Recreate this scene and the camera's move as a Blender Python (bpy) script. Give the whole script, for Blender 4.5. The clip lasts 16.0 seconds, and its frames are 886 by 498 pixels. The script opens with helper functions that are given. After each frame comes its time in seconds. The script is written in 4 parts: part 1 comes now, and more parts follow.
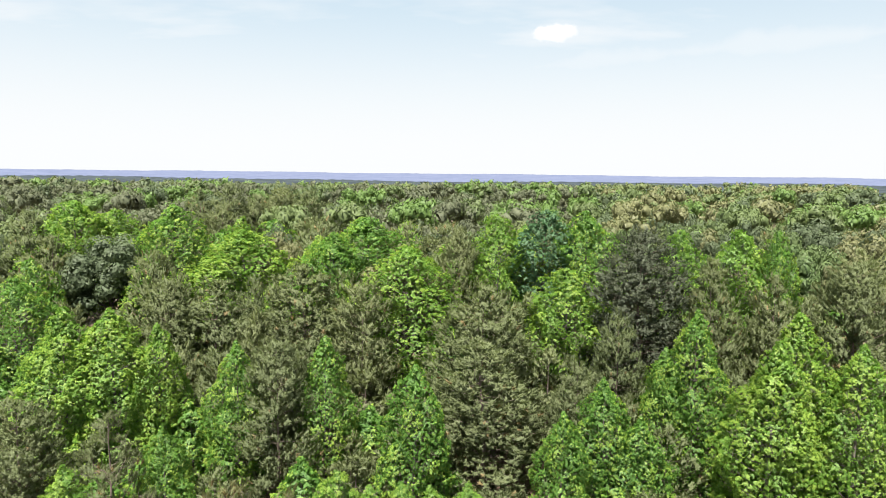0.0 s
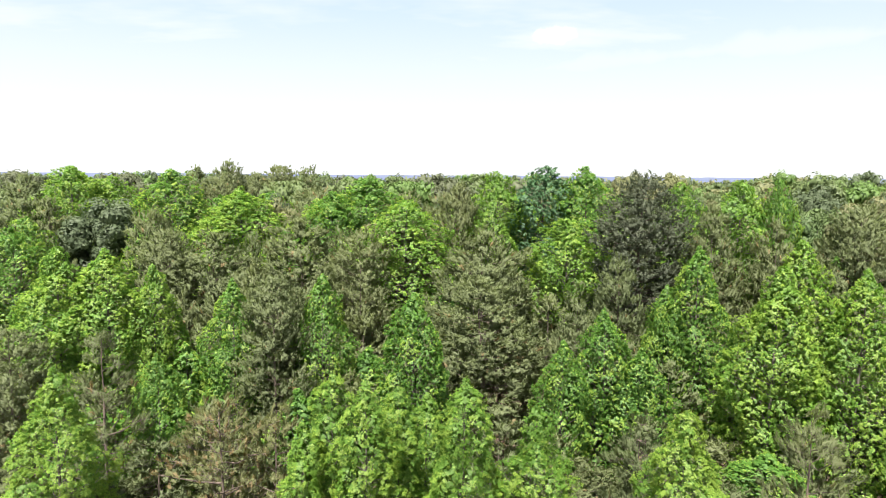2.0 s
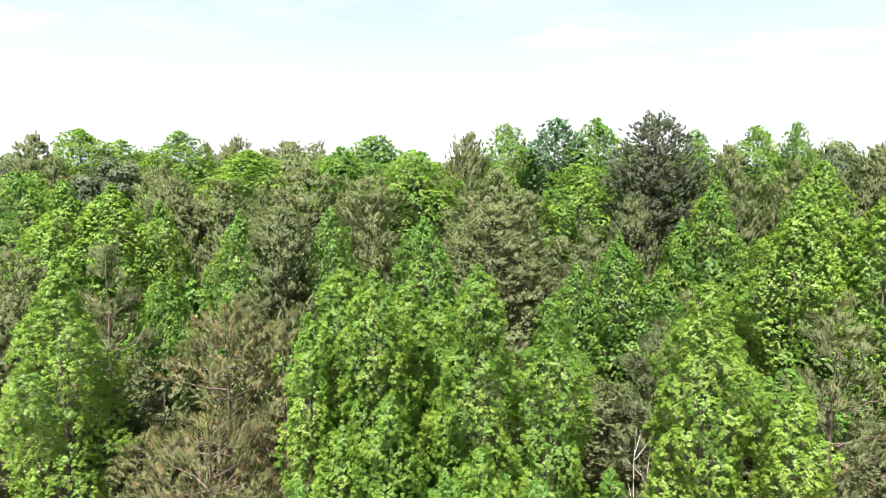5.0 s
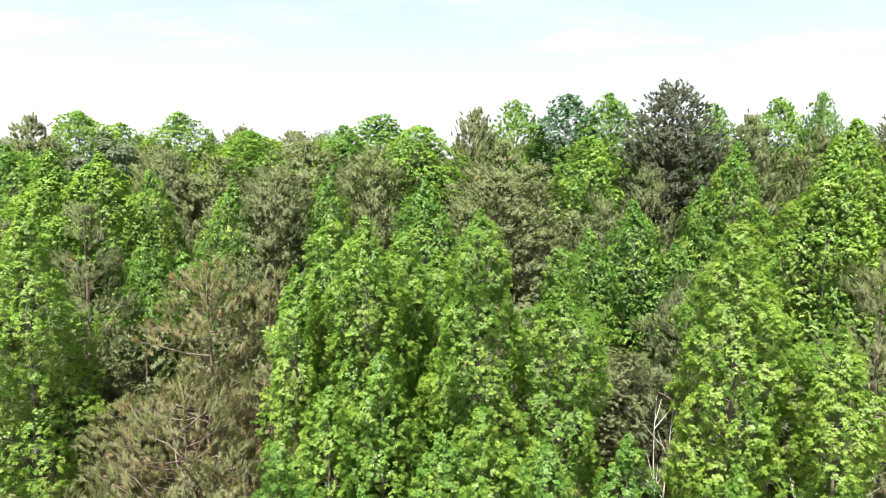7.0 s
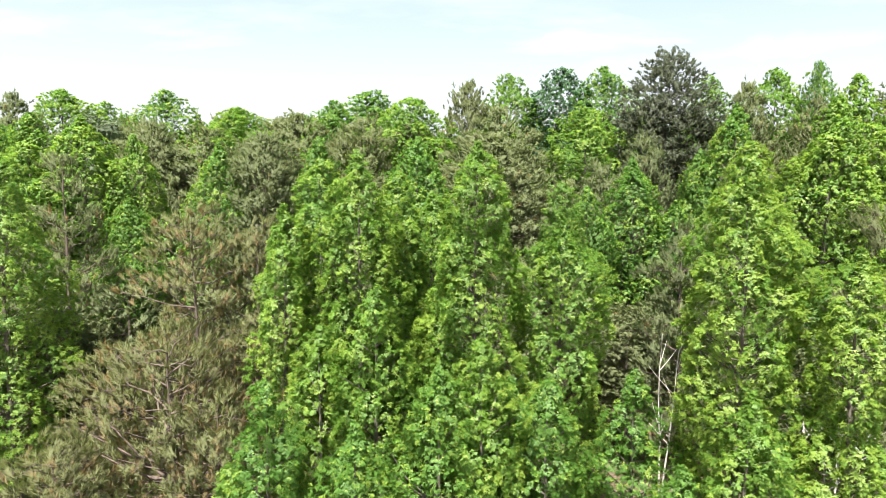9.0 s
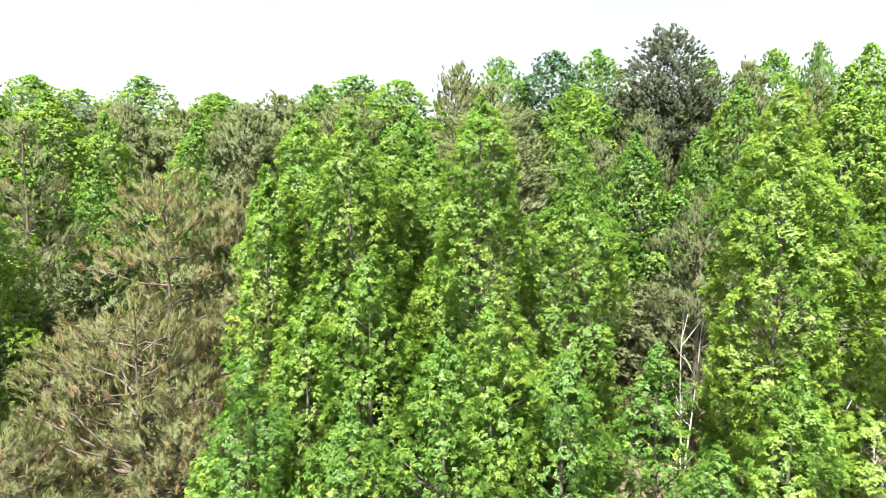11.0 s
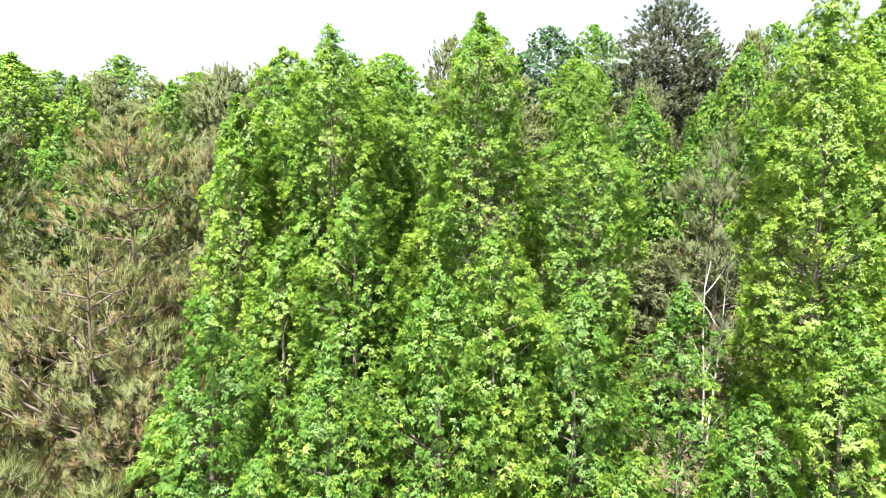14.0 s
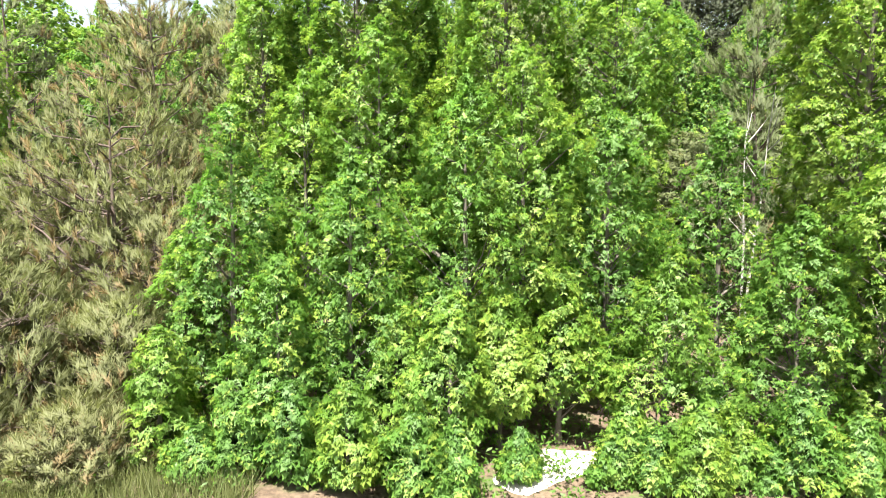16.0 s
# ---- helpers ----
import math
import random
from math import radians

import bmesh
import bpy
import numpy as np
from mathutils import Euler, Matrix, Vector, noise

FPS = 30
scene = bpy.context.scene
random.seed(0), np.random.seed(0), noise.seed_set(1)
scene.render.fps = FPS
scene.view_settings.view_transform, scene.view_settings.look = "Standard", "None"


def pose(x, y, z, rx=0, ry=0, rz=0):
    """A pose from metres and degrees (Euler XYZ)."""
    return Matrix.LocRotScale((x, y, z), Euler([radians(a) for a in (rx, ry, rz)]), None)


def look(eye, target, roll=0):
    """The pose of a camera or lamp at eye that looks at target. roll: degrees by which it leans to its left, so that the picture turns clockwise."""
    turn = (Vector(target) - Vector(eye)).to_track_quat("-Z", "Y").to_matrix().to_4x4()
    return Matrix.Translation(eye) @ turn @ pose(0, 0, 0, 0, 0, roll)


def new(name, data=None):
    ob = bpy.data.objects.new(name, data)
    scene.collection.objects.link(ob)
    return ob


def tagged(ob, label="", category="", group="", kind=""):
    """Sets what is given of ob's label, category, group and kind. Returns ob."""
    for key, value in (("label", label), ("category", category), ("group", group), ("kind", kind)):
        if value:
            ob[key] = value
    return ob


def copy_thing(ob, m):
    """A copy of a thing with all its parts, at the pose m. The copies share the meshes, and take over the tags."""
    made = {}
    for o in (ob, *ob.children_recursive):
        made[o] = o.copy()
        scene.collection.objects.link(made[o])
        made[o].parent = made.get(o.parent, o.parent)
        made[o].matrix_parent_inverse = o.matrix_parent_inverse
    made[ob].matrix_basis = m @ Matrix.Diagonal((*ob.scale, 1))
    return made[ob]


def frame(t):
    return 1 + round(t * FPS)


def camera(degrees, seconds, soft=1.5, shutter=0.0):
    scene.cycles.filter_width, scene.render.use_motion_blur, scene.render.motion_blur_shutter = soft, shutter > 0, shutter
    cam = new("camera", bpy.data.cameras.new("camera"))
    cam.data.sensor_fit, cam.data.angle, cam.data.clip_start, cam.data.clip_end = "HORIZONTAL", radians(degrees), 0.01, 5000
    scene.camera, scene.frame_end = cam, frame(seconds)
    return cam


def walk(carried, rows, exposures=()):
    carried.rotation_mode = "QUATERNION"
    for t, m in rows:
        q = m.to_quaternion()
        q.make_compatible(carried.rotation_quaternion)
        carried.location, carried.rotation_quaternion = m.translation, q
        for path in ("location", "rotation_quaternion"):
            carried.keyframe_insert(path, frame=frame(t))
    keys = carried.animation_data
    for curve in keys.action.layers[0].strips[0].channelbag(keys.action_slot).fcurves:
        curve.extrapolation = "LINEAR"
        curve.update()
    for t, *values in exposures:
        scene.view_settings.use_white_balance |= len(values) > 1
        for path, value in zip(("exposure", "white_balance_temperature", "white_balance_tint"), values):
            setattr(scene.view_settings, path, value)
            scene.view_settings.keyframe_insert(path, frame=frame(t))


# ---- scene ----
# ---- camera ----
cam = camera(68.7, 16.0, soft=0.6, shutter=0.3)
METRES, EYE, TILT, LEAN, TURN = 24.5, 25.0, -6.8, -0.65, 0.0
ROWS = [
    (0.0, 0.0, 0.0, 0.0, 0.0, 0.0, -0.0),
    (0.5, 0.0002, 0.0029, -0.0495, -0.0, 0.02, 0.08),
    (1.0, 0.004, 0.0072, -0.0951, 0.07, 0.1, 0.1),
    (1.5, 0.0066, 0.0124, -0.1352, 0.07, 0.16, 0.14),
    (2.0, 0.0059, 0.0184, -0.173, 0.04, 0.23, 0.19),
    (2.5, 0.0052, 0.023, -0.2084, 0.01, 0.26, 0.24),
    (3.0, 0.0041, 0.0269, -0.2403, -0.01, 0.25, 0.27),
    (3.5, 0.0016, 0.0249, -0.2721, -0.07, 0.37, 0.29),
    (4.0, -0.0004, 0.0053, -0.304, -0.03, 0.3, 0.32),
    (6.5, 0.0116, 0.1418, -0.4147, 2.16, 0.69, 0.18),
    (7.0, 0.0164, 0.1466, -0.4342, 1.76, 0.73, 0.26),
    (7.5, 0.0219, 0.144, -0.4567, 0.8, 0.74, 0.38),
    (8.0, 0.0212, 0.1439, -0.4794, -0.31, 0.75, 0.53),
    (8.5, 0.0146, 0.154, -0.4999, -0.31, 0.68, 0.56),
    (9.0, 0.0071, 0.1872, -0.5181, 0.89, 0.73, 0.39),
    (11.5, -0.0182, 0.2898, -0.565, -0.95, 0.91, 0.73),
    (12.0, -0.0214, 0.317, -0.568, -1.15, 0.97, 0.78),
    (12.5, -0.0236, 0.3369, -0.5737, -1.22, 1.04, 0.81),
    (13.0, -0.022, 0.3452, -0.5817, -1.27, 1.05, 0.81),
    (13.5, -0.0192, 0.3497, -0.5968, -1.27, 1.1, 0.77),
    (14.0, -0.018, 0.3556, -0.6285, -1.38, 1.2, 0.77),
    (14.5, -0.0202, 0.3607, -0.6661, -1.56, 1.27, 0.79),
    (15.0, -0.025, 0.3668, -0.7045, -1.57, 1.25, 0.79),
    (15.5, -0.0263, 0.3741, -0.7399, -0.86, 1.04, 0.66),
    (16.0, -0.0207, 0.3811, -0.7771, 0.82, 0.75, 0.41),
]
EXPOSURES = [(0.0, 1.5), (2.0, 1.64), (4.0, 1.74), (7.0, 1.78), (9.0, 1.76), (11.5, 2.12), (14.0, 2.16), (16.0, 2.12)]
walk(cam, [(t, pose(0, 0, EYE, TILT, LEAN, TURN) @ pose(METRES * x, METRES * y, METRES * z, 90 + pitch, roll, yaw)) for t, x, y, z, yaw, pitch, roll in ROWS], EXPOSURES)

# ---- world and sun ----
SUN_ELEVATION, SUN_AZIMUTH = 65.0, -164.0  # azimuth: degrees from straight ahead (+y), to the right positive


class Nodes:
    """Short names for building a node tree."""

    def __init__(self, tree):
        self.tree = tree
        tree.nodes.clear()

    def add(self, kind, **inputs):
        node = self.tree.nodes.new(kind)
        for key, value in inputs.items():
            if key in ("op", "blend", "dtype"):
                if key == "op":
                    node.operation = value
                elif key == "blend":
                    node.blend_type = value
                else:
                    node.data_type = value
        return node

    def link(self, a, b):
        self.tree.links.new(a, b)

    def put(self, value, socket):
        if hasattr(value, "is_output"):
            self.link(value, socket)
        else:
            socket.default_value = value

    def math(self, op, a, b=0.0, c=0.0, clamp=False):
        n = self.tree.nodes.new("ShaderNodeMath")
        n.operation, n.use_clamp = op, clamp
        for value, socket in zip((a, b, c), n.inputs):
            self.put(value, socket)
        return n.outputs[0]

    def mix(self, fac, a, b, blend="MIX"):
        n = self.tree.nodes.new("ShaderNodeMix")
        n.data_type, n.blend_type = "RGBA", blend
        for value, socket in ((fac, n.inputs["Factor"]), (a, n.inputs[6]), (b, n.inputs[7])):
            self.put(value, socket)
        return n.outputs[2]

    def noise(self, vector, scale, detail=4.0, rough=0.55):
        n = self.tree.nodes.new("ShaderNodeTexNoise")
        if vector is not None:
            self.link(vector, n.inputs["Vector"])
        n.inputs["Scale"].default_value, n.inputs["Detail"].default_value, n.inputs["Roughness"].default_value = scale, detail, rough
        return n.outputs["Fac"]

    def ramp(self, fac, low, high):
        n = self.tree.nodes.new("ShaderNodeMapRange")
        n.interpolation_type = "SMOOTHSTEP"
        self.put(fac, n.inputs["Value"])
        n.inputs["From Min"].default_value, n.inputs["From Max"].default_value = low, high
        return n.outputs["Result"]


world = bpy.data.worlds.new("sky")
scene.world = world
world.use_nodes = True
w = Nodes(world.node_tree)
sky = w.tree.nodes.new("ShaderNodeTexSky")
sky.sky_type, sky.sun_disc = "NISHITA", False
sky.sun_elevation, sky.sun_rotation = radians(SUN_ELEVATION), radians(SUN_AZIMUTH)
sky.air_density, sky.dust_density = 1.0, 1.5
way = w.tree.nodes.new("ShaderNodeTexCoord").outputs["Generated"]
parts = w.tree.nodes.new("ShaderNodeSeparateXYZ")
w.link(way, parts.inputs[0])
height = w.math("MAXIMUM", parts.outputs[2], 0.0)
lift = w.math("ADD", height, 0.12)
flat = w.tree.nodes.new("ShaderNodeCombineXYZ")
w.link(w.math("DIVIDE", parts.outputs[0], lift), flat.inputs[0])
w.link(w.math("MULTIPLY", w.math("DIVIDE", parts.outputs[1], lift), 1.7), flat.inputs[1])
veil = w.ramp(w.noise(flat.outputs[0], 0.55, 5.0, 0.6), 0.38, 0.68)
haze = w.math("SUBTRACT", 1.0, w.ramp(height, 0.02, 0.30))
cover = w.math("MAXIMUM", w.math("MULTIPLY", veil, 0.75), haze)
cover = w.math("MULTIPLY", cover, 0.97, clamp=True)
# a long thin streak of high cloud across the view
lean = w.tree.nodes.new("ShaderNodeVectorMath")
lean.operation = "DOT_PRODUCT"
w.link(way, lean.inputs[0])
lean.inputs[1].default_value = (0.1092, 0.1401, -0.9841)
wisp = w.math("ADD", w.math("ABSOLUTE", lean.outputs["Value"]), w.math("MULTIPLY", w.math("SUBTRACT", w.noise(way, 9.0, 5.0), 0.5), 0.06))
wisp = w.math("SUBTRACT", 1.0, w.ramp(wisp, 0.0, 0.034))
cover = w.math("MAXIMUM", cover, w.math("MULTIPLY", wisp, 0.6))
# one small fair-weather cloud
away = w.tree.nodes.new("ShaderNodeVectorMath")
away.operation = "SUBTRACT"
w.link(way, away.inputs[0])
away.inputs[1].default_value = (0.159, 0.966, 0.201)
stretch = w.tree.nodes.new("ShaderNodeVectorMath")
stretch.operation = "MULTIPLY"
w.link(away.outputs[0], stretch.inputs[0])
stretch.inputs[1].default_value = (1.0, 1.0, 2.6)
size = w.tree.nodes.new("ShaderNodeVectorMath")
size.operation = "LENGTH"
w.link(stretch.outputs[0], size.inputs[0])
ragged = w.math("ADD", size.outputs["Value"], w.math("MULTIPLY", w.noise(way, 60.0, 5.0), 0.04))
puff = w.math("SUBTRACT", 1.0, w.ramp(ragged, 0.042, 0.058))
cover = w.math("MAXIMUM", cover, puff)
high_up = w.ramp(height, 0.35, 0.75)
cover = w.math("MULTIPLY", cover, w.math("SUBTRACT", 1.0, w.math("MULTIPLY", high_up, 0.7)))
thin = w.mix(w.math("SUBTRACT", 0.7, w.math("MULTIPLY", high_up, 0.55)), sky.outputs[0], (6.6, 8.1, 8.9, 1.0))
colour = w.mix(cover, thin, (8.3, 8.4, 8.5, 1.0))
colour = w.mix(puff, colour, (9.2, 9.2, 9.2, 1.0))
# the hazy sky brightens towards the sun
near_sun = w.tree.nodes.new("ShaderNodeVectorMath")
near_sun.operation = "DOT_PRODUCT"
w.link(way, near_sun.inputs[0])
near_sun.inputs[1].default_value = (math.sin(radians(SUN_AZIMUTH)) * math.cos(radians(SUN_ELEVATION)), math.cos(radians(SUN_AZIMUTH)) * math.cos(radians(SUN_ELEVATION)), math.sin(radians(SUN_ELEVATION)))
glare = w.math("MULTIPLY", w.math("POWER", w.math("MAXIMUM", near_sun.outputs["Value"], 0.0), 6.0), 0.9)
colour = w.mix(glare, colour, (14.0, 13.6, 12.6, 1.0), "ADD")
back = w.tree.nodes.new("ShaderNodeBackground")
back.inputs["Strength"].default_value = 0.042
w.link(colour, back.inputs["Color"])
w.link(back.outputs[0], w.tree.nodes.new("ShaderNodeOutputWorld").inputs["Surface"])

sun = new("sun", bpy.data.lights.new("sun", "SUN"))
sun.data.energy, sun.data.angle, sun.data.color = 5.0, radians(0.6), (1.0, 0.96, 0.88)
a, e = radians(SUN_AZIMUTH), radians(SUN_ELEVATION)
sun.matrix_world = look((0, 0, 60), (-math.sin(a) * math.cos(e), -math.cos(a) * math.cos(e), 60 - math.sin(e)))


# ---- materials ----
def material(name):
    m = bpy.data.materials.new(name)
    m.use_nodes = True
    return m, Nodes(m.node_tree)


def leaf_material(name, dark, light, tint, through_part=0.47, gloss=0.025, tree_vary=0.25):
    """Foliage: each leaf a shade between two greens, each tree a little off; light shines through."""
    dark, light, tint = ([0.86 * c for c in tone] for tone in (dark, light, tint))
    m, n = material(name)
    island = n.tree.nodes.new("ShaderNodeNewGeometry").outputs["Random Per Island"]
    tree_random = n.tree.nodes.new("ShaderNodeObjectInfo").outputs["Random"]
    spot = n.noise(n.tree.nodes.new("ShaderNodeTexCoord").outputs["Object"], 0.9, 3.0)
    fac = n.math("ADD", n.math("MULTIPLY", island, 0.2), n.math("ADD", n.math("MULTIPLY", n.math("SUBTRACT", spot, 0.5), 1.1), 0.3), clamp=True)
    broad = n.noise(n.tree.nodes["Texture Coordinate"].outputs["Object"], 0.14, 1.0)
    fac = n.math("ADD", fac, n.math("MULTIPLY", n.math("SUBTRACT", broad, 0.5), 0.8), clamp=True)
    col = n.mix(fac, (*dark, 1), (*light, 1))
    col = n.mix(n.math("MULTIPLY", tree_random, tree_vary), col, (*tint, 1))
    diffuse = n.tree.nodes.new("ShaderNodeBsdfDiffuse")
    glow = n.tree.nodes.new("ShaderNodeBsdfTranslucent")
    shine = n.tree.nodes.new("ShaderNodeBsdfGlossy")
    shine.inputs["Roughness"].default_value = 0.55
    n.link(col, diffuse.inputs[0])
    n.link(n.mix(0.75, col, (1.12, 1.2, 0.75, 1), "MULTIPLY"), glow.inputs[0])
    one = n.tree.nodes.new("ShaderNodeMixShader")
    one.inputs[0].default_value = through_part
    n.link(diffuse.outputs[0], one.inputs[1])
    n.link(glow.outputs[0], one.inputs[2])
    two = n.tree.nodes.new("ShaderNodeMixShader")
    two.inputs[0].default_value = gloss
    n.link(one.outputs[0], two.inputs[1])
    n.link(shine.outputs[0], two.inputs[2])
    n.link(two.outputs[0], n.tree.nodes.new("ShaderNodeOutputMaterial").inputs[0])
    return m


def bark_material(name, dark, light, scale):
    m, n = material(name)
    co = n.tree.nodes.new("ShaderNodeTexCoord").outputs["Object"]
    mapping = n.tree.nodes.new("ShaderNodeMapping")
    mapping.inputs["Scale"].default_value = (1, 1, 0.25)
    n.link(co, mapping.inputs[0])
    fine = n.noise(mapping.outputs[0], scale, 6.0, 0.65)
    broad = n.noise(co, 1.3, 2.0)
    fac = n.math("ADD", n.math("MULTIPLY", n.ramp(fine, 0.35, 0.65), 0.7), n.math("MULTIPLY", broad, 0.4), clamp=True)
    b = n.tree.nodes.new("ShaderNodeBsdfPrincipled")
    n.link(n.mix(fac, (*dark, 1), (*light, 1)), b.inputs["Base Color"])
    b.inputs["Roughness"].default_value = 0.9
    bump = n.tree.nodes.new("ShaderNodeBump")
    bump.inputs["Strength"].default_value, bump.inputs["Distance"].default_value = 0.6, 0.02
    n.link(fine, bump.inputs["Height"])
    n.link(bump.outputs[0], b.inputs["Normal"])
    n.link(b.outputs[0], n.tree.nodes.new("ShaderNodeOutputMaterial").inputs[0])
    return m


GUM = leaf_material("sweetgum_leaf", (0.08, 0.195, 0.032), (0.198, 0.39, 0.058), (0.215, 0.38, 0.054))
GUM_NEW = leaf_material("sweetgum_new_leaf", (0.22, 0.36, 0.05), (0.36, 0.485, 0.075), (0.375, 0.47, 0.07), 0.46)
GUM_GOLD = leaf_material("sweetgum_gold_leaf", (0.11, 0.235, 0.033), (0.245, 0.43, 0.058), (0.265, 0.42, 0.054), 0.48)
PINE = leaf_material("pine_needle", (0.132, 0.16, 0.078), (0.215, 0.255, 0.12), (0.23, 0.245, 0.112), 0.44, 0.01, 0.4)
GREAT_PINE = leaf_material("old_pine_needle", (0.075, 0.09, 0.058), (0.15, 0.168, 0.108), (0.15, 0.155, 0.1), 0.35, 0.01)
PINE_DRY = leaf_material("dry_pine_needle", (0.19, 0.142, 0.07), (0.32, 0.255, 0.128), (0.3, 0.23, 0.108), 0.35, 0.01)
PINE_OLIVE = leaf_material("olive_pine_needle", (0.155, 0.17, 0.076), (0.265, 0.285, 0.128), (0.275, 0.265, 0.12), 0.44, 0.01)
# Less saturated than the near sweetgum green, a hazier look put into the colour.
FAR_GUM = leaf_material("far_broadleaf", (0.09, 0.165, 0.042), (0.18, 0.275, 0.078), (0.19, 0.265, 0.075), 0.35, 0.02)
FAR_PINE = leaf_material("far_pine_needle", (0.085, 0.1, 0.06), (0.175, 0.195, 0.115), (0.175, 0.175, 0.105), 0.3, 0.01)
OAK_TAN = leaf_material("tan_oak_leaf", (0.13, 0.142, 0.065), (0.24, 0.245, 0.115), (0.24, 0.22, 0.1), 0.3, 0.02)
OAK_DARK = leaf_material("dark_oak_leaf", (0.075, 0.105, 0.055), (0.155, 0.19, 0.105), (0.14, 0.17, 0.09), 0.35, 0.015)
CEDAR = leaf_material("cedar_leaf", (0.062, 0.145, 0.062), (0.125, 0.24, 0.105), (0.11, 0.21, 0.095), 0.35)
OAK = leaf_material("oak_leaf", (0.075, 0.125, 0.045), (0.155, 0.22, 0.08), (0.19, 0.205, 0.085), 0.3, 0.02, 0.6)
SHRUB = leaf_material("shrub_leaf", (0.05, 0.13, 0.018), (0.13, 0.26, 0.035), (0.16, 0.25, 0.03), 0.4)
STRAW = leaf_material("dry_grass", (0.10, 0.12, 0.04), (0.24, 0.26, 0.09), (0.2, 0.22, 0.07), 0.3)
FERN_RED = leaf_material("russet_fern", (0.15, 0.06, 0.03), (0.28, 0.125, 0.06), (0.2, 0.09, 0.04), 0.25)
GUM_BARK = bark_material("sweetgum_bark", (0.06, 0.048, 0.037), (0.165, 0.142, 0.118), 14.0)
PINE_BARK = bark_material("pine_bark", (0.055, 0.04, 0.033), (0.155, 0.115, 0.092), 11.0)
PALE_BARK = bark_material("dead_wood", (0.30, 0.27, 0.23), (0.62, 0.58, 0.52), 18.0)


def ground_material():
    """Leaf litter and pine straw, with bare pale sand in patches and moss-green flecks."""
    m, n = material("forest_floor")
    co = n.tree.nodes.new("ShaderNodeTexCoord").outputs["Object"]
    fine = n.noise(co, 9.0, 8.0, 0.7)
    mid = n.noise(co, 0.9, 5.0, 0.6)
    broad = n.noise(co, 0.13, 3.0)
    litter = n.mix(n.ramp(fine, 0.3, 0.7), (0.07, 0.045, 0.028, 1), (0.17, 0.12, 0.078, 1))
    green = n.mix(n.ramp(mid, 0.5, 0.7), litter, (0.075, 0.11, 0.03, 1))
    pale = n.mix(fine, (0.19, 0.14, 0.095, 1), (0.31, 0.24, 0.175, 1))
    col = n.mix(n.ramp(n.math("ADD", n.math("MULTIPLY", mid, 0.6), n.math("MULTIPLY", broad, 0.4)), 0.64, 0.74), green, pale)
    b = n.tree.nodes.new("ShaderNodeBsdfPrincipled")
    n.link(col, b.inputs["Base Color"])
    b.inputs["Roughness"].default_value = 0.95
    bump = n.tree.nodes.new("ShaderNodeBump")
    bump.inputs["Strength"].default_value, bump.inputs["Distance"].default_value = 0.7, 0.05
    n.link(fine, bump.inputs["Height"])
    n.link(bump.outputs[0], b.inputs["Normal"])
    n.link(b.outputs[0], n.tree.nodes.new("ShaderNodeOutputMaterial").inputs[0])
    return m


GROUND = ground_material()


def hill_material(name, dark, light, scale):
    m, n = material(name)
    co = n.tree.nodes.new("ShaderNodeTexCoord").outputs["Object"]
    b = n.tree.nodes.new("ShaderNodeBsdfDiffuse")
    n.link(n.mix(n.ramp(n.noise(co, scale, 5.0, 0.65), 0.35, 0.65), (*dark, 1), (*light, 1)), b.inputs[0])
    n.link(b.outputs[0], n.tree.nodes.new("ShaderNodeOutputMaterial").inputs[0])
    return m


# Haze of distance is put into these base colours: blue far off, grey nearer.
HAZED_HILL = hill_material("hazed_distant_hill", (0.085, 0.10, 0.155), (0.11, 0.125, 0.185), 0.01)
HAZED_NEAR_HILL = hill_material("hazed_middle_hill", (0.03, 0.038, 0.044), (0.05, 0.06, 0.064), 0.02)


# ---- building helpers ----
def make_mesh(name, verts, faces, mats, which=None, smooth=False, normals=None):
    """A mesh from an array of corners and an array of faces that all have the same number of corners.
    normals: for foliage, the way each leaf of a clump turns to the light, one for each corner."""
    me = bpy.data.meshes.new(name)
    verts, faces = np.asarray(verts, np.float32), np.asarray(faces, np.int32)
    if normals is not None:
        a, b, c = (verts[faces[:, i]] for i in range(3))
        wrong = (np.cross(b - a, c - a) * normals[faces[:, 0]]).sum(1) < 0
        faces[wrong] = faces[wrong][:, ::-1]
    count, k = faces.shape
    me.vertices.add(len(verts))
    me.vertices.foreach_set("co", verts.ravel())
    me.loops.add(count * k)
    me.loops.foreach_set("vertex_index", faces.ravel())
    me.polygons.add(count)
    me.polygons.foreach_set("loop_start", np.arange(0, count * k, k, dtype=np.int32))
    for m in mats:
        me.materials.append(m)
    if which is not None:
        me.polygons.foreach_set("material_index", np.asarray(which, np.int32))
    if smooth or normals is not None:
        me.polygons.foreach_set("use_smooth", np.ones(count, bool))
    me.update(calc_edges=True)
    if normals is not None:
        me.attributes.new("custom_normal", "FLOAT_VECTOR", "POINT").data.foreach_set("vector", np.asarray(normals, np.float32).ravel())
        me.update()
    return me


def part(name, me, parent, label=""):
    ob = new(name, me)
    ob.parent = parent
    return tagged(ob, label)


def unit(v):
    return v / np.maximum(np.linalg.norm(v, axis=-1, keepdims=True), 1e-9)


